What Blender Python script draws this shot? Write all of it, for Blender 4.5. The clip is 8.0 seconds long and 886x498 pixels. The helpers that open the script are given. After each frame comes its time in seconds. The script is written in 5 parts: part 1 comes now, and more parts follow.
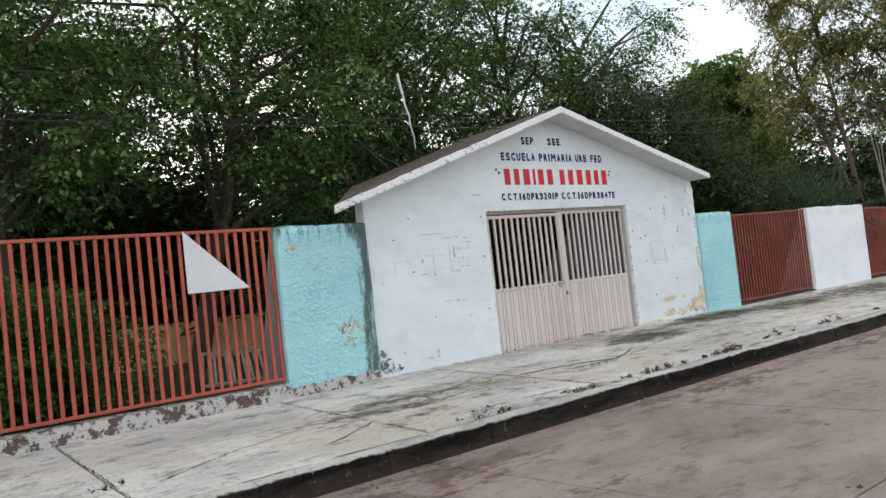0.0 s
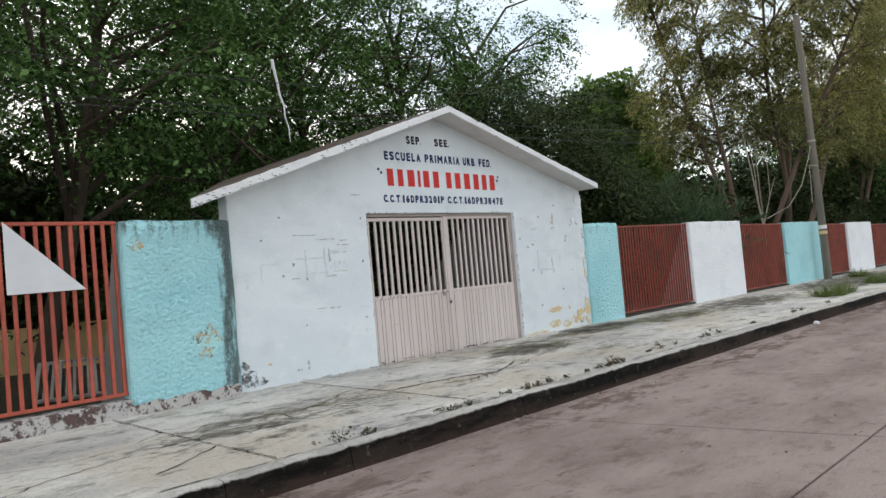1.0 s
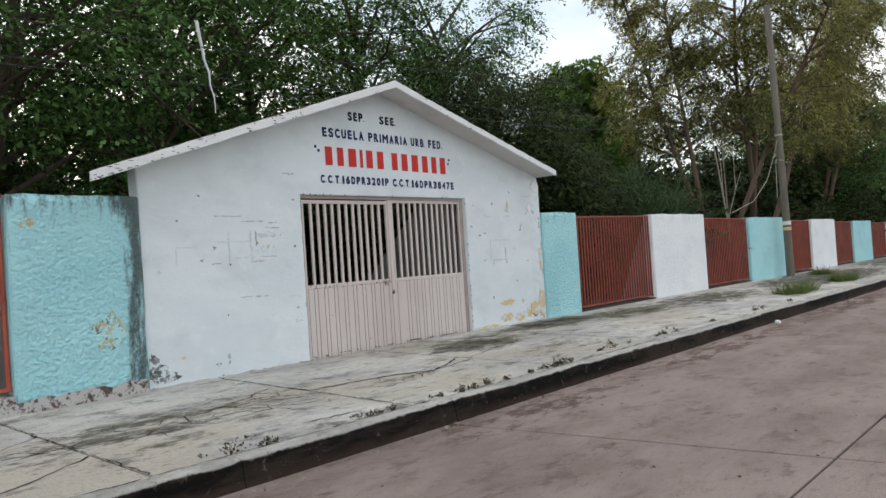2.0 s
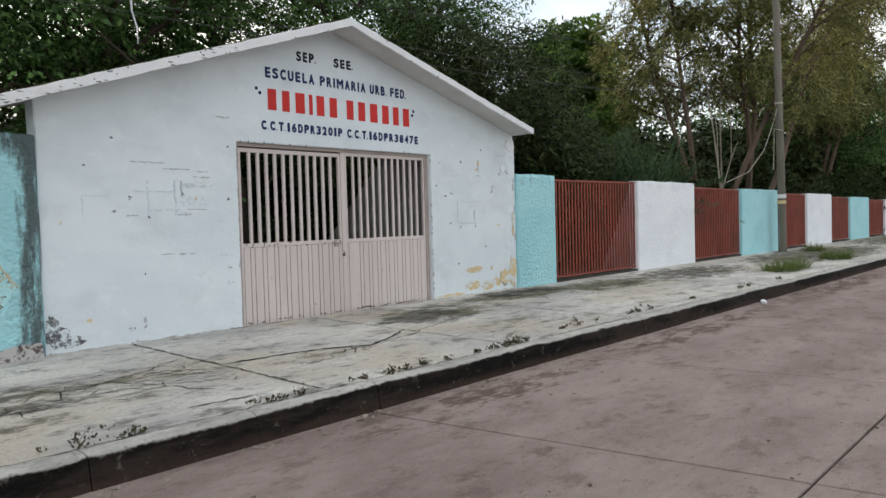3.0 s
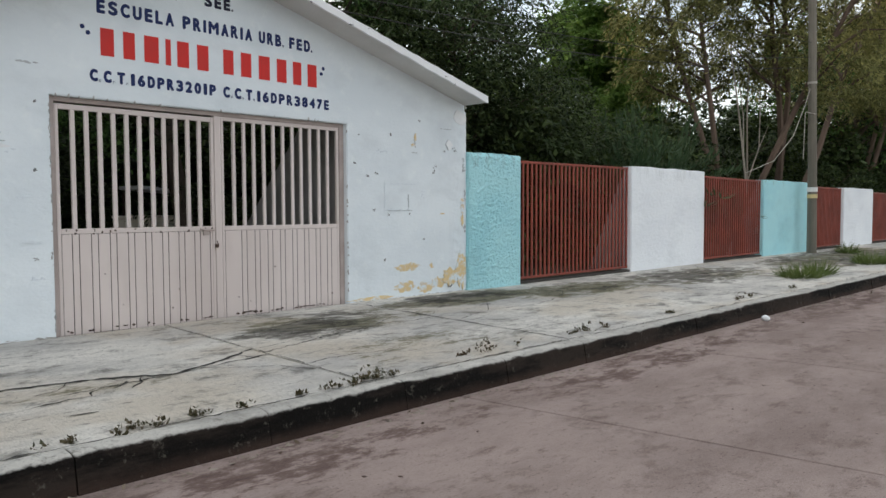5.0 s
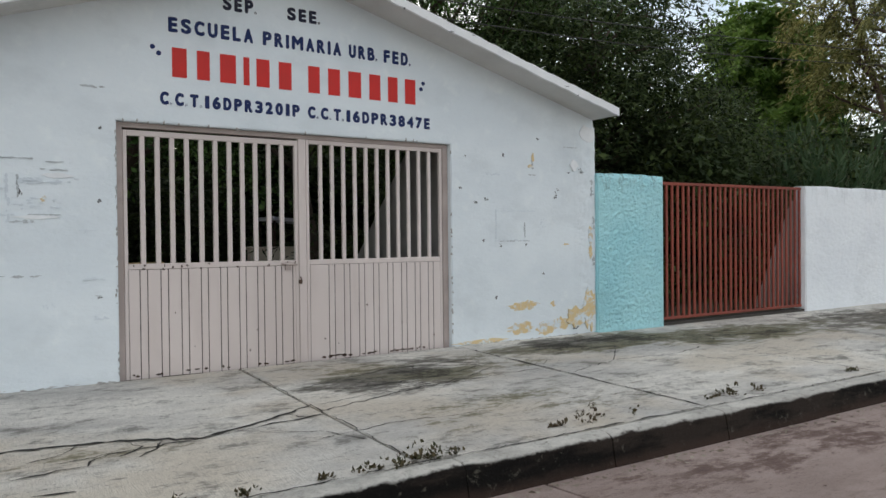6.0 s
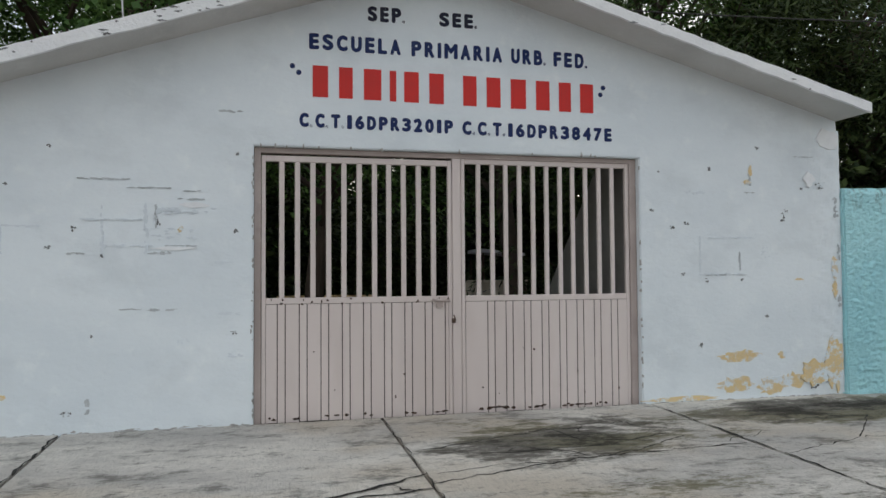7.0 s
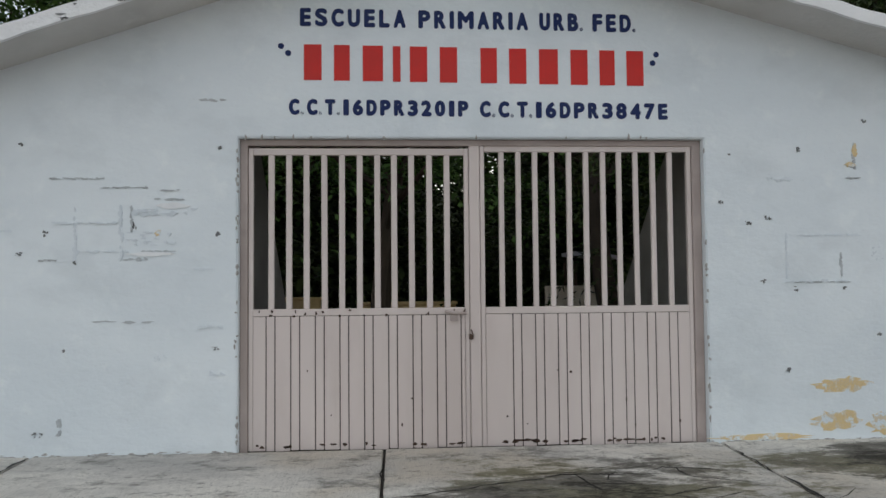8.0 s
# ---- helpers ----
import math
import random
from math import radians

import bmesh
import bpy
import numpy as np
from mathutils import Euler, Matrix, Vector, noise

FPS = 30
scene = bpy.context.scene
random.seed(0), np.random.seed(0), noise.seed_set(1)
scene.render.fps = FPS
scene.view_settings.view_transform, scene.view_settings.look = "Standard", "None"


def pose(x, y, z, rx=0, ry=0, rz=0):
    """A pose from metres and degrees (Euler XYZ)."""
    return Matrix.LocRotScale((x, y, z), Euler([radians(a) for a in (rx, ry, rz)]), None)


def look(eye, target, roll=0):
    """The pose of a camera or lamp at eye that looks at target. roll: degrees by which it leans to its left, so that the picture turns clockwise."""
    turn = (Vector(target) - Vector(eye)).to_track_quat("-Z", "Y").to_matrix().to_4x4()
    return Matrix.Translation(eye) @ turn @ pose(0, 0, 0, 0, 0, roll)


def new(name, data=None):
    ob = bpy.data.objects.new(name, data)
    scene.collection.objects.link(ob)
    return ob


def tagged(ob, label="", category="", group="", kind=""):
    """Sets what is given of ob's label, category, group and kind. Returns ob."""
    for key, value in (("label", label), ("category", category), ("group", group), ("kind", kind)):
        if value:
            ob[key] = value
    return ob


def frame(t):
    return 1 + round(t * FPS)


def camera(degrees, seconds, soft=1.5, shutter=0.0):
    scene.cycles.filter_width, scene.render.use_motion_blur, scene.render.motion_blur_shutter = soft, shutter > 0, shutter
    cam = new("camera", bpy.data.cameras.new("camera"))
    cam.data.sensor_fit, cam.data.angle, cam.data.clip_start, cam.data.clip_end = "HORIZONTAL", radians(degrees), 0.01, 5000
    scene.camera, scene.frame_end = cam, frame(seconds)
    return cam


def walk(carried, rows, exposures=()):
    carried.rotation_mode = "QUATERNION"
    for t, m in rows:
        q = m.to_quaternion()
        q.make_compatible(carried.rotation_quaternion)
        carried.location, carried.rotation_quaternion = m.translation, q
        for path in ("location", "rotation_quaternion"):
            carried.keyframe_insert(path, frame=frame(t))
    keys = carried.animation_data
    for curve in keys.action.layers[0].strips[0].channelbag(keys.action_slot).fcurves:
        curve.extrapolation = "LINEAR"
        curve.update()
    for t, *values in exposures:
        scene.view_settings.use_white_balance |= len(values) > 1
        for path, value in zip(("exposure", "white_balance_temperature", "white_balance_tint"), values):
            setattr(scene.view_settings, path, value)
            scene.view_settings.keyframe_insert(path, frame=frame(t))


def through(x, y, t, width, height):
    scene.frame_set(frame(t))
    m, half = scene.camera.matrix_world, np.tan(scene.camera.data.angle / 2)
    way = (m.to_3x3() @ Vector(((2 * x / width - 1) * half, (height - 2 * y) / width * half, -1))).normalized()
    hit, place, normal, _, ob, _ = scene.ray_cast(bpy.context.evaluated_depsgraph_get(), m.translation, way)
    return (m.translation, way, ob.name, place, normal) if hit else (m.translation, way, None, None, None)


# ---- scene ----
import itertools

cam = camera(61.5, 8.0)
PATH = [
    (0, (-0.135, -0.322, 1.678), (1.088, 1.259, 1.75), -6.3),
    (0.5, (0.203, -0.06, 1.672), (1.545, 1.421, 1.736), -5.5),
    (1, (0.594, 0.11, 1.615), (2.025, 1.506, 1.682), -5.1),
    (1.5, (1.023, 0.248, 1.602), (2.495, 1.6, 1.664), -4.7),
    (3, (2.748, 0.726, 1.573), (4.236, 2.06, 1.498), -1.6),
    (3.5, (3.408, 0.795, 1.586), (4.889, 2.136, 1.499), -0.5),
    (4, (4.128, 0.914, 1.604), (5.595, 2.27, 1.515), 0.0),
    (5.3, (6.09, 1.319, 1.503), (7.467, 2.766, 1.399), -0.4),
    (5.5, (6.353, 1.45, 1.524), (7.685, 2.938, 1.426), -0.5),
    (6, (7.02, 1.735, 1.541), (8.098, 3.419, 1.517), -0.6),
    (6.5, (7.617, 2.105, 1.532), (8.368, 3.958, 1.581), -0.5),
    (7, (8.275, 2.488, 1.531), (8.746, 4.43, 1.603), -0.4),
    (7.5, (8.842, 2.893, 1.546), (9.116, 4.873, 1.616), -0.4),
    (8, (9.44, 3.338, 1.56), (9.558, 5.332, 1.644), -0.5),
]
walk(cam, [(t, look(eye, target, roll)) for t, eye, target, roll in PATH],
     exposures=[(0, 0.78), (1.0, 0.68), (1.5, 0.60), (3.0, 0.53), (4.0, 0.52), (5.5, 0.50), (6.5, 0.33), (8.0, 0.25)])

# ---------------------------------------------------------------- world, sun
SUN_BEARING, SUN_ELEVATION = 24.0, 9.0     # degrees clockwise from +y, above the horizon
world = bpy.data.worlds.new("dusk_sky")
scene.world = world
world.use_nodes = True
wn, wl = world.node_tree.nodes, world.node_tree.links
wn.clear()
sky = wn.new("ShaderNodeTexSky")
sky.sky_type, sky.sun_disc = "NISHITA", False
sky.sun_elevation, sky.sun_rotation = radians(SUN_ELEVATION), radians(SUN_BEARING)
sky.air_density, sky.dust_density, sky.ozone_density = 1.0, 0.6, 2.0
coord = wn.new("ShaderNodeTexCoord")
cloud_map = wn.new("ShaderNodeMapping")
cloud_map.inputs["Scale"].default_value = (1.0, 1.0, 2.6)
cloud = wn.new("ShaderNodeTexNoise")
cloud.inputs["Scale"].default_value, cloud.inputs["Detail"].default_value = 2.3, 7.0
ramp = wn.new("ShaderNodeValToRGB")
ramp.color_ramp.elements[0].position, ramp.color_ramp.elements[1].position = 0.36, 0.66
ramp.color_ramp.elements[0].color, ramp.color_ramp.elements[1].color = (0.22, 0.22, 0.22, 1), (1, 1, 1, 1)
mixw = wn.new("ShaderNodeMixRGB")
mixw.inputs["Color2"].default_value = (8.35, 8.35, 8.30, 1)
back = wn.new("ShaderNodeBackground")
back.inputs["Strength"].default_value = 0.13
outw = wn.new("ShaderNodeOutputWorld")
wl.new(coord.outputs["Generated"], cloud_map.inputs["Vector"])
wl.new(cloud_map.outputs["Vector"], cloud.inputs["Vector"])
wl.new(cloud.outputs["Fac"], ramp.inputs["Fac"])
wl.new(ramp.outputs["Color"], mixw.inputs["Fac"])
wl.new(sky.outputs["Color"], mixw.inputs["Color1"])
wl.new(mixw.outputs["Color"], back.inputs["Color"])
wl.new(back.outputs["Background"], outw.inputs["Surface"])

sun = new("sun", bpy.data.lights.new("sun", "SUN"))
sun.data.energy, sun.data.angle, sun.data.color = 1.2, radians(4), (1.0, 0.78, 0.5)
sb, se = radians(SUN_BEARING), radians(SUN_ELEVATION)
sun.matrix_world = look((0, 0, 30), (-math.sin(sb) * math.cos(se), -math.cos(sb) * math.cos(se), 30 - math.sin(se)))


# ---------------------------------------------------------------- materials
def hexmix(nt, fac, a, b):
    n = nt.nodes.new("ShaderNodeMixRGB")
    for value, key in ((fac, "Fac"), (a, "Color1"), (b, "Color2")):
        if isinstance(value, (int, float)):
            n.inputs[key].default_value = value
        elif isinstance(value, tuple):
            n.inputs[key].default_value = (*value[:3], 1)
        else:
            nt.links.new(value, n.inputs[key])
    return n.outputs["Color"]


def calc(nt, op, a, b=0.0, clamp=False):
    n = nt.nodes.new("ShaderNodeMath")
    n.operation, n.use_clamp = op, clamp
    for value, k in ((a, 0), (b, 1)):
        if isinstance(value, (int, float)):
            n.inputs[k].default_value = value
        else:
            nt.links.new(value, n.inputs[k])
    return n.outputs[0]


def grain(nt, where, scale, detail=5.0, stretch=(1, 1, 1), rough=0.6, shift=0.0):
    m = nt.nodes.new("ShaderNodeMapping")
    m.inputs["Scale"].default_value = stretch
    m.inputs["Location"].default_value = (shift, shift * 0.7, shift * 1.3)
    nt.links.new(where, m.inputs["Vector"])
    n = nt.nodes.new("ShaderNodeTexNoise")
    n.inputs["Scale"].default_value, n.inputs["Detail"].default_value = scale, detail
    n.inputs["Roughness"].default_value = rough
    nt.links.new(m.outputs["Vector"], n.inputs["Vector"])
    return n.outputs["Fac"]


def step(nt, value, lo, hi, a=0.0, b=1.0):
    n = nt.nodes.new("ShaderNodeMapRange")
    n.interpolation_type = "SMOOTHSTEP"
    nt.links.new(value, n.inputs["Value"])
    for key, v in (("From Min", lo), ("From Max", hi), ("To Min", a), ("To Max", b)):
        n.inputs[key].default_value = v
    return n.outputs["Result"]


def begin(name, roughness=0.8, metallic=0.0, gloss=0.5):
    m = bpy.data.materials.new(name)
    m.use_nodes = True
    nt = m.node_tree
    b = nt.nodes["Principled BSDF"]
    b.inputs["Roughness"].default_value, b.inputs["Metallic"].default_value = roughness, metallic
    b.inputs["Specular IOR Level"].default_value = gloss
    where = nt.nodes.new("ShaderNodeNewGeometry").outputs["Position"]
    return m, nt, b, where


def relief(nt, b, height, strength, distance):
    n = nt.nodes.new("ShaderNodeBump")
    n.inputs["Strength"].default_value, n.inputs["Distance"].default_value = strength, distance
    nt.links.new(height, n.inputs["Height"])
    nt.links.new(n.outputs["Normal"], b.inputs["Normal"])


def plain(name, colour, dark, roughness=0.8, metallic=0.0, scale=12.0, bump=0.15, distance=0.004, stretch=(1, 1, 1), gloss=0.5):
    """A surface with two scales of variation between colour and dark."""
    m, nt, b, where = begin(name, roughness, metallic, gloss)
    big = grain(nt, where, scale * 0.15, 4.0, stretch)
    fine = grain(nt, where, scale, 6.0, stretch)
    c = hexmix(nt, step(nt, big, 0.35, 0.7, 0, 0.7), colour, dark)
    c = hexmix(nt, step(nt, fine, 0.45, 0.8, 0, 0.55), c, dark)
    nt.links.new(c, b.inputs["Base Color"])
    relief(nt, b, fine, bump, distance)
    return m


def patchy(name, colours, scale, roughness=0.9, stretch=(1, 1, 1), bump=0.012, edges=(0.47, 0.53)):
    """Three coats showing through one another in ragged flakes."""
    m, nt, b, where = begin(name, roughness)
    one = grain(nt, where, scale, 8.0, stretch, rough=0.68)
    two = grain(nt, where, scale * 2.3, 8.0, stretch, rough=0.7, shift=6)
    fine = grain(nt, where, scale * 14, 4.0)
    c = hexmix(nt, step(nt, one, edges[0], edges[1]), colours[0], colours[1])
    c = hexmix(nt, step(nt, two, 0.54, 0.60), c, colours[2])
    c = hexmix(nt, step(nt, fine, 0.45, 0.75, 0, 0.35), c, tuple(v * 0.5 for v in colours[1]))
    nt.links.new(c, b.inputs["Base Color"])
    relief(nt, b, calc(nt, "ADD", one, calc(nt, "MULTIPLY", fine, 0.4)), 0.8, bump)
    return m


def position_axis(nt, where, axis):
    s = nt.nodes.new("ShaderNodeSeparateXYZ")
    nt.links.new(where, s.inputs[0])
    return s.outputs[axis]


def painted_wall(name, colour, tint, coarse, streak, streak_top, height=0.006, bands=()):
    """Limewash or paint on rendered masonry, with cloudy patches, mould streaks from the top and a rough face.
    bands: (x, half width, amount) of upright mould bands."""
    m, nt, b, where = begin(name, 0.85)
    z = position_axis(nt, where, 2)
    cloudy = grain(nt, where, 0.8, 5.0, (1, 1, 1.6))
    fine = grain(nt, where, 28.0, 5.0)
    c = hexmix(nt, step(nt, cloudy, 0.35, 0.72), colour, tint)
    wash = grain(nt, where, 1.6, 7.0, (0.8, 0.8, 1.3), shift=7)
    c = hexmix(nt, step(nt, wash, 0.48, 0.72, 0, 0.26), c, tuple(v * 0.70 for v in tint))
    pale = grain(nt, where, 5.0, 6.0, (1, 1, 1), shift=13)
    c = hexmix(nt, step(nt, pale, 0.55, 0.75, 0, 0.35), c, tuple(min(0.9, v * 1.15) for v in colour))
    drips = grain(nt, where, 4.0, 8.0, (2.0, 2.0, 0.45), shift=3, rough=0.72)
    reach = step(nt, z, streak_top - 0.7, streak_top, 0.0, 0.20)
    if bands:
        x = position_axis(nt, where, 0)
        for bx, half, amount in bands:
            near = step(nt, calc(nt, "ABSOLUTE", calc(nt, "SUBTRACT", x, bx)), 0.0, half, 0.30 * amount, 0.0)
            reach = calc(nt, "ADD", reach, near)
    mould = step(nt, calc(nt, "ADD", drips, reach), 0.62, 0.86, 0, streak)
    c = hexmix(nt, mould, c, (0.075, 0.085, 0.08))
    speck = grain(nt, where, 60.0, 2.0, shift=5)
    c = hexmix(nt, step(nt, speck, 0.70, 0.78, 0, 0.4), c, (0.25, 0.24, 0.22))
    nt.links.new(c, b.inputs["Base Color"])
    bumps = grain(nt, where, coarse, 5.0, (1, 1, 1.5), rough=0.6)
    relief(nt, b, calc(nt, "ADD", calc(nt, "MULTIPLY", fine, 0.2), bumps), 1.0, height)
    return m


def concrete(name, colour, pale, dark, brush, spots, wear=0.75, shift=0.0, grime=((0.050, 0.044, 0.032), (0.120, 0.112, 0.052)), warm=None, lines_shown=0.0):
    """Weathered concrete. spots: (x, y, radius x, radius y, amount) of stains in the two grime colours; warm: tint of cleaner areas."""
    m, nt, b, where = begin(name, 0.92, 0.0, 0.3)
    big = grain(nt, where, 0.55, 7.0, (0.6, 1.3, 1), rough=0.7, shift=shift)
    mid = grain(nt, where, 2.0, 11.0, (0.85, 1.3, 1), rough=0.78, shift=4 + shift)
    small = grain(nt, where, 9.0, 9.0, (0.7, 1.6, 1), rough=0.78, shift=9)
    fine = grain(nt, where, 90.0, 4.0)
    c = hexmix(nt, step(nt, big, 0.38, 0.64), pale, colour)
    if warm:
        c = hexmix(nt, step(nt, grain(nt, where, 0.42, 4.0, (1, 1.2, 1), shift=31), 0.46, 0.62, 0, 0.75), c, warm)
    lines = grain(nt, where, 34.0, 2.0, brush)
    c = hexmix(nt, step(nt, lines, 0.50, 0.66, 0, lines_shown), c, dark)
    c = hexmix(nt, step(nt, mid, 0.51, 0.64, 0, wear), c, dark)
    c = hexmix(nt, step(nt, small, 0.55, 0.65, 0, wear * 0.9), c, dark)
    c = hexmix(nt, step(nt, fine, 0.48, 0.72, 0, 0.34), c, dark)
    pits = grain(nt, where, 30.0, 6.0, (1, 1.4, 1), rough=0.7, shift=17)
    c = hexmix(nt, step(nt, pits, 0.605, 0.68, 0, 0.7), c, tuple(v * 0.45 for v in dark))
    if spots:
        x, y = position_axis(nt, where, 0), position_axis(nt, where, 1)
        ragged = grain(nt, where, 2.5, 12.0, (0.85, 1.7, 1), rough=0.79, shift=11)
        total = None
        for sx, sy, rx, ry, amount in spots:
            dx = calc(nt, "POWER", calc(nt, "ABSOLUTE", calc(nt, "MULTIPLY", calc(nt, "SUBTRACT", x, sx), 1 / rx)), 2)
            dy = calc(nt, "POWER", calc(nt, "ABSOLUTE", calc(nt, "MULTIPLY", calc(nt, "SUBTRACT", y, sy), 1 / ry)), 2)
            near = step(nt, calc(nt, "ADD", dx, dy), 0.0, 1.0, 0.27 * amount, 0.0)
            total = near if total is None else calc(nt, "MAXIMUM", total, near)
        dirt = calc(nt, "ADD", ragged, total)
        mossy = hexmix(nt, step(nt, big, 0.44, 0.56), grime[0], grime[1])
        c = hexmix(nt, step(nt, dirt, 0.60, 0.72, 0, 0.80), c, mossy)
        c = hexmix(nt, step(nt, dirt, 0.74, 0.86, 0, 0.85), c, tuple(v * 0.4 for v in grime[0]))
    nt.links.new(c, b.inputs["Base Color"])
    relief(nt, b, calc(nt, "ADD", calc(nt, "MULTIPLY", lines, 1.3), calc(nt, "ADD", calc(nt, "MULTIPLY", fine, 0.6), mid)), 0.8, 0.012)
    return m


def kerb_material(name):
    """Pale concrete kerb whose street face carries a black crust, browner towards the gutter."""
    m, nt, b, where = begin(name, 0.95, 0.0, 0.12)
    z = position_axis(nt, where, 2)
    mid = grain(nt, where, 2.2, 9.0, (0.8, 1, 1), rough=0.75)
    small = grain(nt, where, 11.0, 8.0, rough=0.75, shift=3)
    fine = grain(nt, where, 80.0, 4.0, shift=8)
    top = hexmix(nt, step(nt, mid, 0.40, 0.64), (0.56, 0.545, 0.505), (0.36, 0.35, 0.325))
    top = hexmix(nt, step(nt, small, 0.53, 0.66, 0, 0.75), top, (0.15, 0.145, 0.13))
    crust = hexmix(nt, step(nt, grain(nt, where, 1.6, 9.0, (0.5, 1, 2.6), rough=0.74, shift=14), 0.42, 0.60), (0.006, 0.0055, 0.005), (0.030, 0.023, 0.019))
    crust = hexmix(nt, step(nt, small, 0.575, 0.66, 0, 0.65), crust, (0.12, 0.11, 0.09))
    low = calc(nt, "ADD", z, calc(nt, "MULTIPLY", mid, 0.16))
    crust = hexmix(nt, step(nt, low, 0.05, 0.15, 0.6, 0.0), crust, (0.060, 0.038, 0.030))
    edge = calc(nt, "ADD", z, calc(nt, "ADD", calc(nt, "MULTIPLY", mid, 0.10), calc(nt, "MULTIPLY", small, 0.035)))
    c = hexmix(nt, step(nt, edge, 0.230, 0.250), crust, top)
    c = hexmix(nt, step(nt, fine, 0.52, 0.72, 0, 0.35), c, (0.03, 0.027, 0.024))
    nt.links.new(c, b.inputs["Base Color"])
    relief(nt, b, calc(nt, "ADD", small, calc(nt, "MULTIPLY", fine, 0.4)), 0.9, 0.016)
    return m


def leafy(name, a, b_colour, c_colour, through=0.35):
    m, nt, b, where = begin(name, 0.6, 0.0, 0.22)
    geo = nt.nodes.new("ShaderNodeNewGeometry")
    island = geo.outputs["Random Per Island"]
    patch = grain(nt, where, 0.9, 3.0)
    c = hexmix(nt, step(nt, island, 0.0, 1.0), a, b_colour)
    c = hexmix(nt, step(nt, patch, 0.42, 0.72, 0, 0.85), c, c_colour)
    nt.links.new(c, b.inputs["Base Color"])
    t = nt.nodes.new("ShaderNodeBsdfTranslucent")
    nt.links.new(c, t.inputs["Color"])
    mix = nt.nodes.new("ShaderNodeMixShader")
    mix.inputs["Fac"].default_value = through
    nt.links.new(b.outputs[0], mix.inputs[1])
    nt.links.new(t.outputs[0], mix.inputs[2])
    nt.links.new(mix.outputs[0], nt.nodes["Material Output"].inputs["Surface"])
    return m


WHITE_WALL = painted_wall("white_limewash", (0.745, 0.80, 0.835), (0.676, 0.735, 0.778), 14.0, 0.0, 3.7, 0.006)
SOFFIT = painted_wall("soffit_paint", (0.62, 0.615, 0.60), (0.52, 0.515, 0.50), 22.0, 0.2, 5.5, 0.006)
PIER_WHITE = painted_wall("white_pier_paint", (0.84, 0.87, 0.90), (0.79, 0.82, 0.86), 9.0, 0.18, 2.5, 0.02)
PIER_BLUE = painted_wall("turquoise_pier_paint", (0.46, 0.80, 0.85), (0.385, 0.73, 0.80), 24.0, 0.9, 2.66, 0.032, [(5.68, 0.30, 1.15)])
RED = plain("red_fence_paint", (0.45, 0.092, 0.054), (0.25, 0.046, 0.030), 0.6, 0, 9, 0.2, 0.003)
# darker version of RED for the panels right of the gatehouse
DARKER_RED = plain("darker_red_fence", (0.265, 0.050, 0.028), (0.14, 0.026, 0.016), 0.6, 0, 9, 0.2, 0.003)
GATE = plain("pinkish_grey_gate_paint", (0.65, 0.575, 0.55), (0.53, 0.455, 0.43), 0.5, 0, 5, 0.15, 0.002, (1, 1, 0.25))
GATE_FRAME = plain("taupe_frame_paint", (0.45, 0.38, 0.355), (0.30, 0.245, 0.225), 0.55, 0, 7, 0.2, 0.003)
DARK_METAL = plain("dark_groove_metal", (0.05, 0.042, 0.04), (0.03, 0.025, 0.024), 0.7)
RUST = plain("rusty_iron", (0.09, 0.055, 0.04), (0.04, 0.026, 0.02), 0.85, 0, 40)
FASCIA = painted_wall("white_fascia_paint", (0.82, 0.83, 0.84), (0.75, 0.76, 0.78), 18.0, 0.45, 5.2, 0.012)
ROOF_TOP = plain("weathered_brown_roof", (0.12, 0.085, 0.065), (0.05, 0.038, 0.032), 0.95, 0, 16, 0.6, 0.02)
PLINTH = patchy("peeling_plinth_paint", ((0.10, 0.060, 0.055), (0.50, 0.48, 0.47), (0.045, 0.038, 0.035)), 6.5, edges=(0.43, 0.50))
BRACE = plain("bare_cement_render", (0.40, 0.39, 0.38), (0.30, 0.295, 0.285), 0.9, 0, 8, 0.3, 0.006)
LOST_BLUE = patchy("lost_turquoise_paint", ((0.44, 0.77, 0.80), (0.50, 0.42, 0.26), (0.16, 0.15, 0.13)), 7.0, edges=(0.45, 0.56))
LOST_WHITE = patchy("lost_white_paint", ((0.70, 0.765, 0.81), (0.10, 0.105, 0.11), (0.25, 0.26, 0.27)), 8.0, edges=(0.48, 0.54))
LOST_OCHRE = patchy("ochre_under_white_paint", ((0.70, 0.54, 0.29), (0.70, 0.765, 0.81), (0.66, 0.58, 0.44)), 6.0, edges=(0.49, 0.56))
CHIP = plain("chipped_paint_edge", (0.42, 0.42, 0.41), (0.24, 0.23, 0.22), 0.9, 0, 40)
GHOST = plain("faint_lilac_smear", (0.635, 0.685, 0.73), (0.665, 0.73, 0.78), 0.9, 0, 30)
SCRATCH = plain("faint_grey_scratch", (0.50, 0.535, 0.56), (0.32, 0.34, 0.355), 0.9, 0, 40)
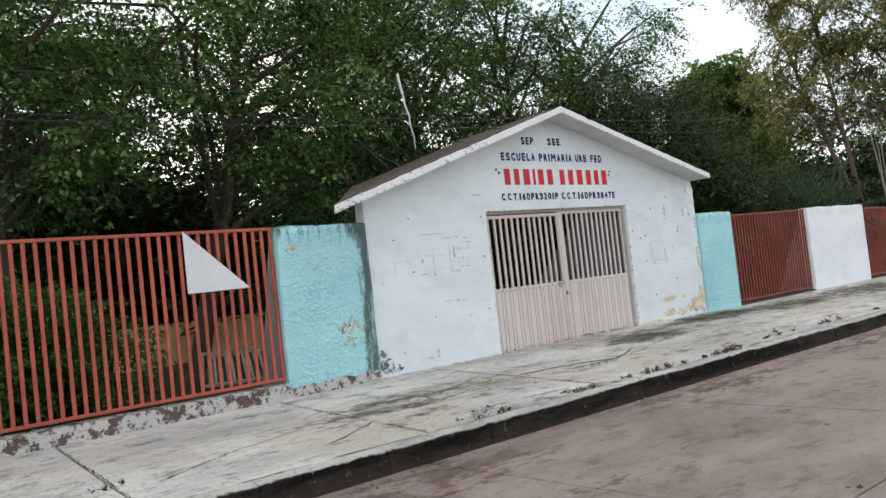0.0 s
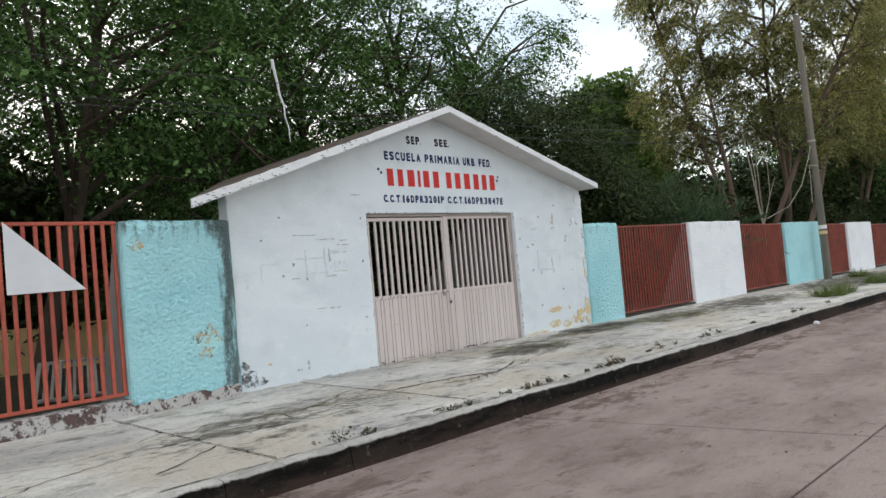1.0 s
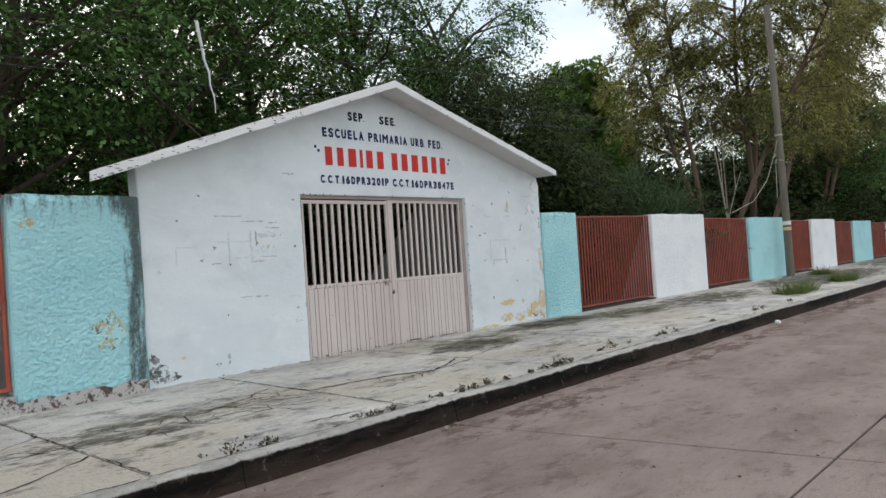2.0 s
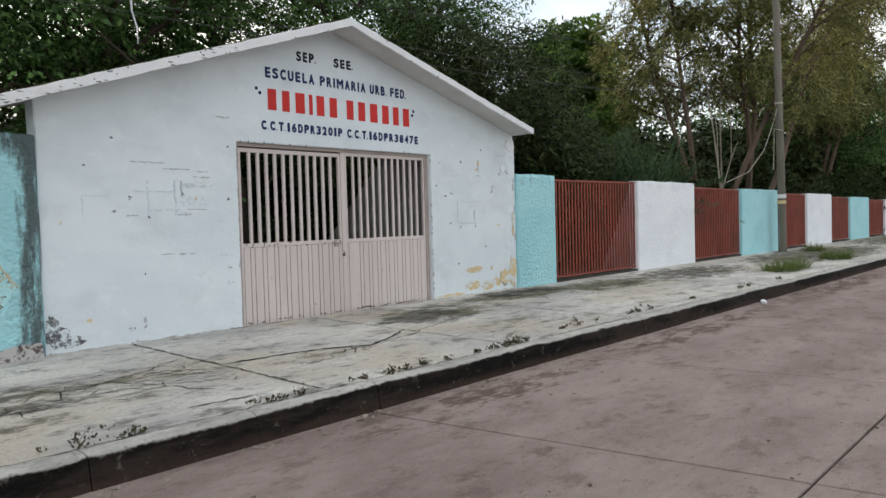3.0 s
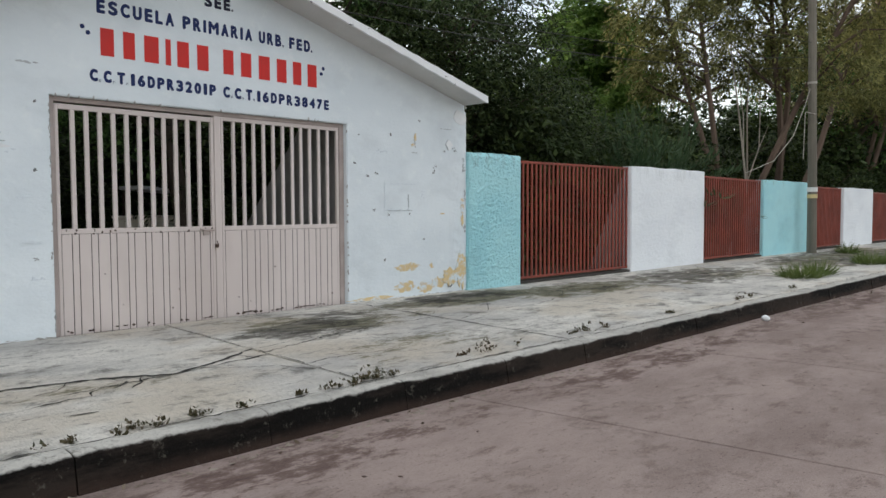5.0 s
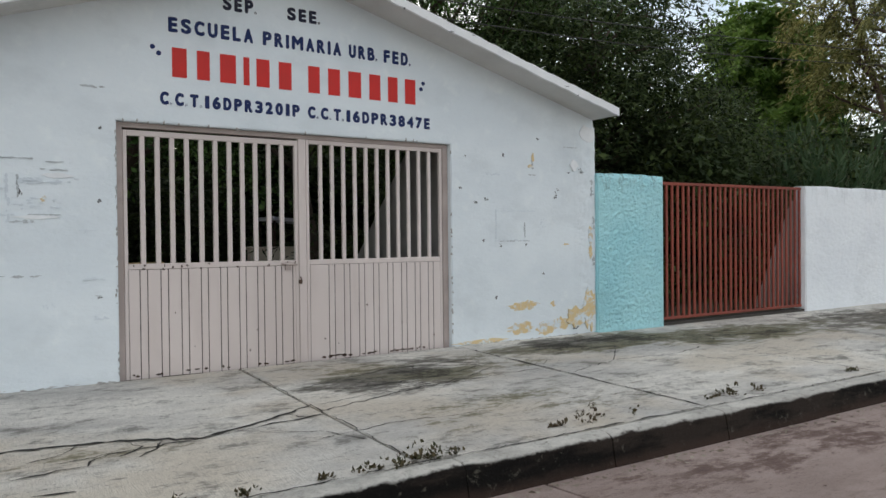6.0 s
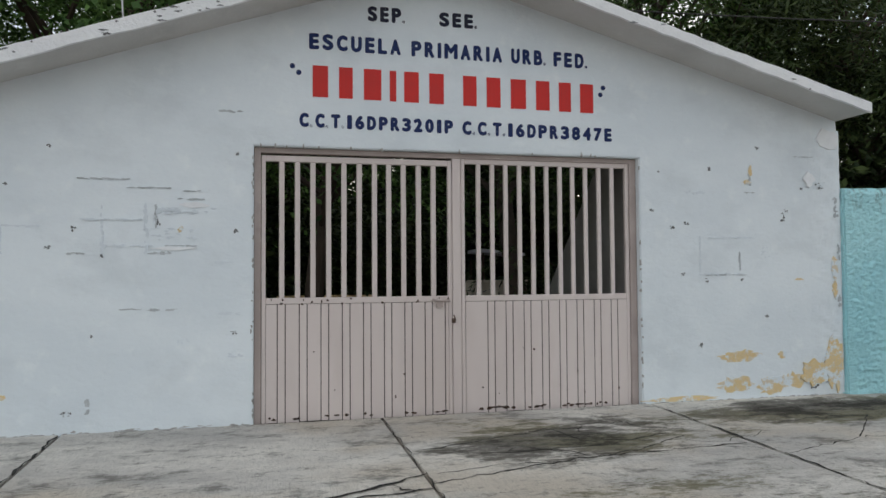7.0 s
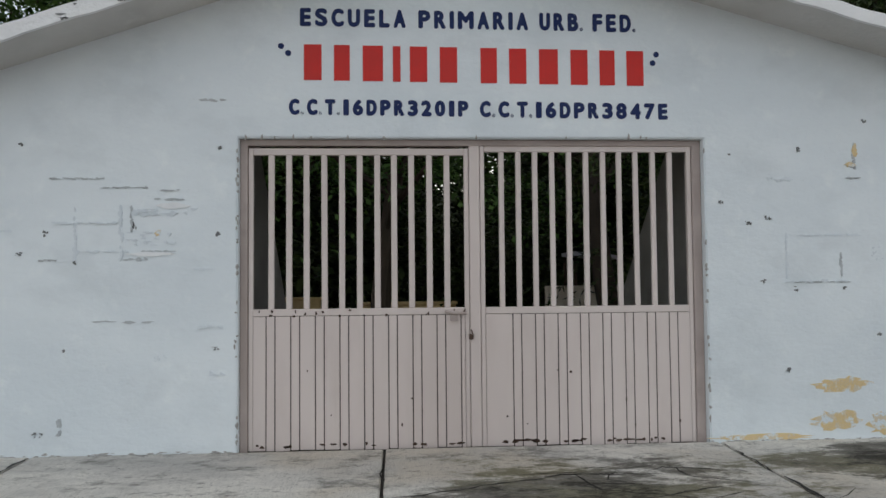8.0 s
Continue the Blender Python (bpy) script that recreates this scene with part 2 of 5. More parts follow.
PAVING = concrete("pale_concrete_paving", (0.48, 0.468, 0.445), (0.78, 0.755, 0.695), (0.120, 0.116, 0.105), (6, 0.3, 1),
                  [(10.5, 7.95, 1.3, 0.85, 1.0), (10.9, 8.2, 2.2, 0.9, 0.6), (13.6, 8.5, 2.1, 0.75, 1.15), (15.8, 8.1, 2.6, 0.9, 0.95), (5.0, 7.2, 2.0, 0.7, 0.62), (4.4, 6.4, 1.2, 0.4, 0.5),
                   (19.5, 7.9, 3.6, 1.2, 0.95), (28, 7.5, 8.0, 2.0, 1.0), (44, 7.5, 14.0, 2.5, 1.0), (11.2, 6.5, 2.0, 0.7, 0.5), (7.9, 6.9, 1.0, 0.3, 0.4)], warm=(0.60, 0.535, 0.44), lines_shown=0.22)
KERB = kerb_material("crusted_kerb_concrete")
ROAD = concrete("pinkish_concrete_road", (0.285, 0.219, 0.197), (0.42, 0.334, 0.304), (0.135, 0.093, 0.081), (0.4, 7, 1),
                [(3.0, 4.9, 2.6, 0.8, 0.75), (8.0, 5.0, 3.0, 0.55, 0.6), (13.0, 5.0, 4.0, 0.5, 0.6), (20.0, 5.0, 6.0, 0.6, 0.7), (6.0, 3.6, 3.0, 0.4, 0.3)],
                0.55, 21.0, ((0.105, 0.062, 0.052), (0.155, 0.108, 0.092)), lines_shown=0.12)
EARTH = plain("earth_and_leaf_litter", (0.07, 0.055, 0.035), (0.03, 0.035, 0.015), 0.95, 0, 8, 0.8, 0.04)
JOINT = plain("dark_joint_dirt", (0.05, 0.044, 0.038), (0.03, 0.027, 0.022), 0.95)
CRACK = plain("black_crack_dirt", (0.022, 0.020, 0.017), (0.014, 0.013, 0.011), 0.95)
GREY_PATCH = plain("bare_grey_render", (0.20, 0.21, 0.215), (0.09, 0.09, 0.095), 0.9, 0, 30, 0.4, 0.004)
WHITE_PATCH = plain("fresh_filler", (0.80, 0.82, 0.84), (0.68, 0.70, 0.72), 0.85, 0, 20, 0.4, 0.004)
NAVY = plain("navy_sign_paint", (0.018, 0.030, 0.105), (0.032, 0.046, 0.12), 0.8, 0, 30, gloss=0.2)
SIGN_BLACK = plain("faded_black_sign_paint", (0.022, 0.024, 0.045), (0.042, 0.045, 0.062), 0.8, 0, 30, gloss=0.2)
SIGN_RED = plain("red_sign_paint", (0.62, 0.045, 0.040), (0.52, 0.05, 0.045), 0.8, 0, 30, gloss=0.2)
SHEET = plain("white_painted_sheet", (0.70, 0.71, 0.73), (0.58, 0.59, 0.62), 0.5, 0, 6)
WOOD_POLE = plain("weathered_pole_wood", (0.21, 0.19, 0.155), (0.10, 0.09, 0.072), 0.9, 0, 14, 0.5, 0.01, (1, 1, 0.12))
BARK = plain("brown_bark", (0.10, 0.075, 0.055), (0.04, 0.03, 0.024), 0.95, 0, 9, 0.8, 0.03, (1, 1, 0.3))
PALE_BARK = plain("peeling_eucalyptus_bark", (0.17, 0.120, 0.090), (0.050, 0.032, 0.024), 0.9, 0, 5, 0.5, 0.02, (1, 1, 0.25))
DEAD_WOOD = plain("bleached_dead_wood", (0.40, 0.36, 0.30), (0.22, 0.18, 0.14), 0.9, 0, 8, 0.4, 0.01, (1, 1, 0.2))
CABLE = plain("black_cable", (0.03, 0.03, 0.03), (0.02, 0.02, 0.02), 0.6)
PALE_CABLE = plain("pale_rope", (0.45, 0.42, 0.36), (0.30, 0.28, 0.24), 0.8)
YELLOW_WALL = plain("yellow_yard_wall_paint", (0.78, 0.58, 0.28), (0.62, 0.44, 0.22), 0.85, 0, 6)
CREAM = plain("cream_yard_wall_paint", (0.84, 0.76, 0.64), (0.70, 0.60, 0.48), 0.85, 0, 6)
PAPER = plain("pale_paper_notice", (0.72, 0.72, 0.70), (0.6, 0.6, 0.58), 0.8)
PAPER_YELLOW = plain("yellowed_paper_notice", (0.62, 0.50, 0.25), (0.52, 0.42, 0.22), 0.8)
ZINC = plain("dull_galvanised_steel", (0.42, 0.40, 0.38), (0.22, 0.20, 0.19), 0.6, 0.0, 10)
LEAF_DARK = leafy("dark_green_leaves", (0.026, 0.060, 0.018), (0.160, 0.295, 0.080), (0.078, 0.152, 0.044), 0.24)
# darkened leaf copy: the canopy's shade over the yard is in its colour
LEAF_SHADE = leafy("shade_darkened_leaves", (0.014, 0.028, 0.010), (0.080, 0.112, 0.034), (0.034, 0.056, 0.019), 0.16)
LEAF_MID = leafy("fresh_green_leaves", (0.080, 0.150, 0.032), (0.230, 0.350, 0.080), (0.130, 0.220, 0.050), 0.36)
LEAF_EUC = leafy("olive_gold_eucalyptus_leaves", (0.085, 0.098, 0.034), (0.400, 0.385, 0.145), (0.165, 0.175, 0.062), 0.40)
# near-black green: the deep shade between far trees is put into this colour
SHADE_BACKDROP = plain("deep_shade_backdrop", (0.020, 0.030, 0.012), (0.010, 0.014, 0.007), 0.95, 0, 3, 0.8, 0.1)
LEAF_PALM = leafy("blue_green_fronds", (0.045, 0.085, 0.040), (0.075, 0.120, 0.055), (0.055, 0.095, 0.050), 0.3)
GRASS = leafy("grass_blades", (0.085, 0.135, 0.030), (0.150, 0.190, 0.060), (0.12, 0.14, 0.05), 0.35)
WEED = leafy("dusty_weed_leaves", (0.042, 0.048, 0.022), (0.120, 0.095, 0.052), (0.080, 0.056, 0.032), 0.2)
DRY = leafy("dry_leaf_litter", (0.20, 0.16, 0.12), (0.40, 0.36, 0.30), (0.15, 0.11, 0.08), 0.1)


# ---------------------------------------------------------------- mesh helpers
def box(bm, x0, x1, y0, y1, z0, z1):
    v = [bm.verts.new((x, y, z)) for x in (x0, x1) for y in (y0, y1) for z in (z0, z1)]
    for f in ((0, 1, 3, 2), (4, 6, 7, 5), (0, 4, 5, 1), (2, 3, 7, 6), (0, 2, 6, 4), (1, 5, 7, 3)):
        bm.faces.new([v[i] for i in f])
    return v


def slab(bm, outline, y0, y1, axis="y"):
    """A plate with an outline in the x-z plane (axis y), the y-z plane (axis x) or the x-y plane (axis z)."""
    place = {"y": lambda a, b, d: (a, d, b), "x": lambda a, b, d: (d, a, b), "z": lambda a, b, d: (a, b, d)}[axis]
    one = [bm.verts.new(place(a, b, y0)) for a, b in outline]
    two = [bm.verts.new(place(a, b, y1)) for a, b in outline]
    bm.faces.new(one)
    bm.faces.new(two[::-1])
    for i in range(len(one)):
        j = (i + 1) % len(one)
        bm.faces.new((one[j], one[i], two[i], two[j]))
    bmesh.ops.recalc_face_normals(bm, faces=bm.faces[:])


def soften(bm, width, segments=1):
    bmesh.ops.bevel(bm, geom=bm.edges[:], offset=width, segments=segments, affect="EDGES", profile=0.5)


def tube(bm, points, radius, sides=6, end=None):
    """A round bar along a line of points; radius tapers to end."""
    points = [Vector(p) for p in points]
    rings = []
    for i, p in enumerate(points):
        d = (points[min(i + 1, len(points) - 1)] - points[max(i - 1, 0)]).normalized()
        a = d.cross(Vector((0.31, 0.95, 0.05))).normalized()
        b = d.cross(a)
        r = radius if end is None else radius + (end - radius) * i / (len(points) - 1)
        rings.append([bm.verts.new(p + r * (math.cos(k * math.tau / sides) * a + math.sin(k * math.tau / sides) * b)) for k in range(sides)])
    for r0, r1 in zip(rings, rings[1:]):
        for k in range(sides):
            bm.faces.new((r0[k], r0[(k + 1) % sides], r1[(k + 1) % sides], r1[k]))
    bm.faces.new(rings[0][::-1])
    bm.faces.new(rings[-1])


def mesh_of(name, bm, material):
    data = bpy.data.meshes.new(name)
    bmesh.ops.recalc_face_normals(bm, faces=bm.faces[:])
    bm.to_mesh(data)
    bm.free()
    data.materials.append(material)
    return data


def part(name, bm, material, parent=None, label=""):
    ob = new(name, mesh_of(name, bm, material))
    ob.parent = parent
    return tagged(ob, label)


def share(name, data, parent, m):
    ob = new(name, data)
    ob.parent, ob.matrix_basis = parent, m
    return ob


def base(name, x, y, z, label, category, group="", kind=""):
    ob = new(name)
    ob.empty_display_size = 0.2
    ob.location = (x, y, z)
    return tagged(ob, label, category, group, kind)


def blob(rng, cx, cz, rx, rz, n=14, rough=0.35):
    """An irregular outline."""
    turn = rng.random() * 6.28
    return [(cx + rx * (1 + rough * (rng.random() - 0.5) * 2) * math.cos(turn + i * math.tau / n),
             cz + rz * (1 + rough * (rng.random() - 0.5) * 2) * math.sin(turn + i * math.tau / n)) for i in range(n)]


# ---------------------------------------------------------------- ground and road
bm = bmesh.new()
slab(bm, [(-900, -900), (900, -900), (900, 900), (-900, 900)], -0.30, -0.06, "z")
ground = tagged(part("ground", bm, EARTH), "bare brown earth reaching to the distance", "ground", kind="structure")

bm = bmesh.new()
slab(bm, [(-70, 9.3), (120, 9.3), (120, 70), (-70, 70)], -0.05, 0.27, "z")
yard = tagged(part("yard_ground", bm, EARTH), "shaded school yard earth with leaf litter", "ground", kind="structure")

ROAD_Z = -0.030
KERB_Y = 5.42           # street edge of the kerb
JOINTS = [1.385 + 2.645 * k for k in range(-12, 22)]
ROAD_JOINTS = [7.0 + 3.14 * k for k in range(-12, 16)]


def pave_z(y):
    return 0.190 + (y - KERB_Y) * 0.0195


# ---------------------------------------------------------------- gatehouse facade
FRONT, THICK = 9.15, 0.22
X0, X1, RIDGE_X = 5.76, 14.22, 9.80
GX0, GX1, GZ = 8.20, 11.89, 2.68


def roof_z(x):
    return 4.44 - (0.342 * (RIDGE_X - x) if x < RIDGE_X else 0.278 * (x - RIDGE_X))


rng = random.Random(4)
gatehouse = base("wall_gatehouse", 0, 0, 0, "white limewashed school gate facade with painted lettering", "wall", kind="structure")
outline = [(X0, 0.1), (GX0, 0.1), (GX0, GZ), (GX1, GZ), (GX1, 0.1), (X1, 0.1)]
outline += [(X1 + rng.uniform(-0.016, 0.012), 0.3 + 0.16 * k) for k in range(17)]
outline += [(X1 - 0.02, roof_z(X1) - 0.05), (RIDGE_X, roof_z(RIDGE_X) - 0.05), (X0, roof_z(X0) - 0.05)]
outline += [(X0 + rng.uniform(-0.008, 0.012), 2.6 - 0.2 * k) for k in range(12)]
bm = bmesh.new()
slab(bm, outline, FRONT, FRONT + THICK)
bmesh.ops.bevel(bm, geom=[e for e in bm.edges if all(abs(v.co.y - FRONT) < 1e-4 for v in e.verts)], offset=0.010, segments=2, affect="EDGES")
facade = part("facade", bm, WHITE_WALL, gatehouse)

nx, nz = 14, 96
verts = []
for j in range(nz + 1):
    for i in range(nx + 1):
        u, w = i / nx, j / nz
        lump = 0.6 * noise.noise(Vector((u * 2.6, 3.3, w * 22))) + 0.4 * noise.noise(Vector((u * 7, 1.3, w * 60)))
        rim = min(1.0, u * 3, w * 20, (1 - w) * 20)
        verts.append((13.84 + 0.385 * u + (0.012 * noise.noise(Vector((9.1, 2.0, w * 30))) if i == nx else 0), FRONT - 0.0015 - (0.004 + 0.015 * max(0.0, 0.45 + lump)) * rim * (1.0 if i < nx else 0.1), 0.28 + 2.76 * w))
data = bpy.data.meshes.new("rough_plaster")
data.from_pydata(verts, [], [(j * (nx + 1) + i, j * (nx + 1) + i + 1, (j + 1) * (nx + 1) + i + 1, (j + 1) * (nx + 1) + i) for j in range(nz) for i in range(nx)])
data.materials.append(WHITE_WALL)
share("rough_plaster", data, gatehouse, Matrix())

# raking walls that brace the facade from behind
for x in (8.00, 12.04):
    bm = bmesh.new()
    slab(bm, [(FRONT + THICK, 0.2), (13.2, 0.2), (10.35, 2.85), (FRONT + THICK, 3.4)], x, x + 0.14, "x")
    part("brace_wall", bm, BRACE, gatehouse, "bare grey raking brace wall")

# canopy roof
roof = base("roof_canopy", 0, 0, 0, "white edged gabled concrete canopy with weathered brown top", "roof", kind="structure")
RY0, RY1 = 8.66, 11.20


def roof_line(x0, x1, n, drop, wobble, seed):
    r = random.Random(seed)
    return [(x0 + (x1 - x0) * i / n, roof_z(x0 + (x1 - x0) * i / n) - drop + r.uniform(-wobble, wobble)) for i in range(n + 1)]


def skew_end(bm):
    """The low end of the canopy is cut on the skew."""
    for v in bm.verts:
        shift = 0.72 * (v.co.y - RY0) * max(0.0, 1 - (v.co.x - 5.02) / 2.9)
        v.co.x += shift
        v.co.z += 0.342 * shift


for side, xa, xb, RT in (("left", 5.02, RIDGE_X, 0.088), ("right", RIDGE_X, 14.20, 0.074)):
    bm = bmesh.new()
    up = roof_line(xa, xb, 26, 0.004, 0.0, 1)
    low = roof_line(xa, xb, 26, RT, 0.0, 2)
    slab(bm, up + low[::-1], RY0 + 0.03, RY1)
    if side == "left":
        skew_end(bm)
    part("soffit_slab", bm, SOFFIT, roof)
    bm = bmesh.new()
    up = roof_line(xa, xb, 40, -0.012, 0.006, 3 if side == "left" else 5)
    low = roof_line(xa, xb, 40, RT + 0.012, 0.007, 4 if side == "left" else 6)
    slab(bm, up + low[::-1], RY0, RY0 + 0.03)
    part("fascia", bm, FASCIA, roof, "chipped white painted fascia edge")
    bm = bmesh.new()
    up = roof_line(xa + 0.02, xb, 30, -0.020, 0.006, 7)
    low = roof_line(xa + 0.02, xb, 30, 0.002, 0.0, 8)
    slab(bm, up + low[::-1], RY0 + 0.05, RY1 + 0.02)
    if side == "left":
        skew_end(bm)
    part("roof_covering", bm, ROOF_TOP, roof, "weathered brown roof covering")
rng = random.Random(21)
for k in range(64):
    x = rng.choice((rng.uniform(5.0, 6.4), rng.uniform(5.0, 8.0), rng.uniform(5, 14.1)))
    bm = bmesh.new()
    slab(bm, blob(rng, x, roof_z(x) - 0.08 * rng.choice((0.05, 0.6, 1.05, 1.1)), rng.uniform(0.006, 0.032), rng.uniform(0.003, 0.008), 12, 0.6), RY0 - 0.003, RY0 + 0.004)
    part("flaked_spot", bm, GREY_PATCH, roof, "grey spot where paint has flaked")

# ---------------------------------------------------------------- lettering on the facade
GLYPHS = {}
CELLS = {"I": 0.30, "1": 0.50, ".": 0.22, " ": 0.35, "M": 1.08, "L": 0.68, "E": 0.72, "F": 0.70}


def glyph(letter):
    """Points and faces of one letter of the built-in font, stretched to a unit box."""
    if letter not in GLYPHS:
        data = bpy.data.curves.new("lettering", "FONT")
        data.body, data.size, data.extrude = letter, 1.0, 0.0
        ob = new("lettering", data)
        bpy.context.view_layer.update()
        m = bpy.data.meshes.new_from_object(ob.evaluated_get(bpy.context.evaluated_depsgraph_get()))
        scene.collection.objects.unlink(ob)
        bpy.data.objects.remove(ob)
        co = np.array([v.co[:2] for v in m.vertices])
        co = (co - co.min(0)) / np.maximum(co.max(0) - co.min(0), 1e-6)
        GLYPHS[letter] = co, [tuple(p.vertices) for p in m.polygons]
    return GLYPHS[letter]


def write(text, x0, x1, z0, z1, material, drop=0.0, weight=0.0098):
    """Sign painter's lettering of even width fitted into a box; drop is how much lower the line ends than it starts."""
    gap = 0.24
    cells = [CELLS[c] if c in CELLS else 0.80 for c in text]
    gaps = [0.09 if b == "." else gap for b in text[1:]] + [0.0]
    unit = (x1 - x0) / (sum(cells) + sum(gaps))
    verts, polys, x = [], [], x0
    for letter, cell, space in zip(text, cells, gaps):
        w = cell * unit
        if letter != " ":
            co, faces = glyph(letter)
            brush = 0.6 * weight if letter == "1" else weight
            tall = 0.24 if letter == "." else 1.0
            px = x + weight + co[:, 0] * (w - 2 * weight)
            pz = z0 + weight + co[:, 1] * ((z1 - z0) * tall - 2 * weight) - drop * (x - x0) / (x1 - x0)
            # the brush is as broad as several strokes side by side
            for k, (sx, sz) in enumerate(((0, 0), (-1, 0), (1, 0), (0, -1), (0, 1), (-0.7, -0.7), (0.7, 0.7), (-0.7, 0.7), (0.7, -0.7))):
                polys += [tuple(i + len(verts) for i in f) for f in faces]
                verts += list(zip(px + sx * brush, np.full(len(px), FRONT - 0.0019 - 0.0003 * k), pz + sz * weight))
        x += w + space * unit
    m = bpy.data.meshes.new("lettering")
    m.from_pydata(verts, [], polys)
    m.materials.append(material)
    ob = new("lettering", m)
    ob.parent = gatehouse
    return tagged(ob, "hand painted sign lettering")


write("SEP.", 9.20, 9.545, 3.85, 3.99, SIGN_BLACK)
write("SEE.", 9.87, 10.235, 3.85, 3.985, SIGN_BLACK)
write("ESCUELA", 8.675, 9.505, 3.56, 3.705, NAVY, 0.007)
write("PRIMARIA", 9.604, 10.48, 3.552, 3.697, NAVY, 0.007)
write("URB.", 10.57, 10.92, 3.545, 3.690, NAVY, 0.004)
write("FED.", 11.00, 11.35, 3.541, 3.686, NAVY, 0.004)
write("C.C.T.16DPR3201P", 8.59, 9.995, 2.858, 2.985, NAVY, 0.01)
write("C.C.T.16DPR3847E", 10.085, 11.60, 2.845, 2.975, NAVY, 0.014)
# the school's name: one upright bar for each letter
rng = random.Random(9)
for first, pitch, widths in ((8.68, 0.0, (0.19, 0.17, 0.22, 0.06, 0.19, 0.19)), (10.07, 0.0, (0.18, 0.19, 0.21, 0.19, 0.17, 0.19))):
    x = first
    span = (9.935 if first < 9 else 11.435) - first
    gap = (span - sum(widths)) / (len(widths) - 1)
    for k, w in enumerate(widths):
        bm = bmesh.new()
        sink = 0.03 * (x - 8.68) / 2.75
        inset = 0.14 * w if w > 0.1 else 0.0
        slab(bm, [(x + inset, 3.133 - sink), (x + w - inset, 3.133 - sink), (x + w - inset, 3.415 - sink), (x + inset, 3.415 - sink)], FRONT - 0.004, FRONT + 0.002)
        part("sign_bar", bm, SIGN_RED, gatehouse, "red painted sign bar")
        x += w + gap
for x, z in ((8.53, 3.40), (8.585, 3.345), (11.515, 3.36), (11.485, 3.29)):
    bm = bmesh.new()
    slab(bm, [(x + 0.024 * math.cos(a * 0.6283), z + 0.024 * math.sin(a * 0.6283)) for a in range(10)], FRONT - 0.004, FRONT + 0.002)
    part("painted_dot", bm, NAVY, gatehouse)

# ---------------------------------------------------------------- wear on the facade
rng = random.Random(33)


LAYER = itertools.count()


def wear(name, x, z, w, h, material, label, n=14, rough=0.45, y=FRONT, owner=None):
    bm = bmesh.new()
    y -= 0.0006 * (next(LAYER) % 12)
    if x > 13.8:
        y -= 0.017
    if name == "scuff":
        for k in range(4 + int(46 * max(w, h))):
            cx, cz = x + rng.uniform(-0.5, 0.5) * w, z + rng.uniform(-0.5, 0.5) * h
            fw, fh = min(w, rng.uniform(0.006, 0.026) * (2.4 if w > 3 * h else 1)), min(max(h, 0.005), rng.uniform(0.004, 0.022) * (2.4 if h > 3 * w else 1))
            slab(bm, blob(rng, cx, cz, fw / 2, fh / 2, 9, 0.5), y - 0.003 - 0.0002 * k, y + 0.003)
    else:
        slab(bm, blob(rng, x, z, w / 2, h / 2, n, rough), y - 0.003, y + 0.016)
    part(name, bm, material, owner or gatehouse, label)


for x, z, w, h in ((12.98, 0.70, 0.34, 0.09), (12.87, 0.67, 0.08, 0.06), (13.48, 0.70, 0.12, 0.09), (12.94, 0.42, 0.32, 0.12), (13.36, 0.40, 0.26, 0.15),
                   (13.62, 0.43, 0.2, 0.12), (13.86, 0.50, 0.26, 0.20), (14.10, 0.58, 0.16, 0.40), (14.12, 1.58, 0.09, 0.30), (14.12, 1.35, 0.07, 0.2),
                   (13.10, 2.47, 0.10, 0.05), (13.14, 2.58, 0.05, 0.14), (12.3, 0.295, 0.55, 0.04), (13.7, 1.47, 0.11, 0.03), (7.60, 1.94, 0.06, 0.06),
                   (6.24, 0.58, 0.08, 0.05), (5.98, 1.66, 0.06, 0.05)):
    wear("ochre_patch", x, z, w * (1.3 if w > 0.12 else 0.8), h * (1.3 if w > 0.12 else 0.8), LOST_OCHRE, "peeled patch showing old ochre paint", 24, 0.30)
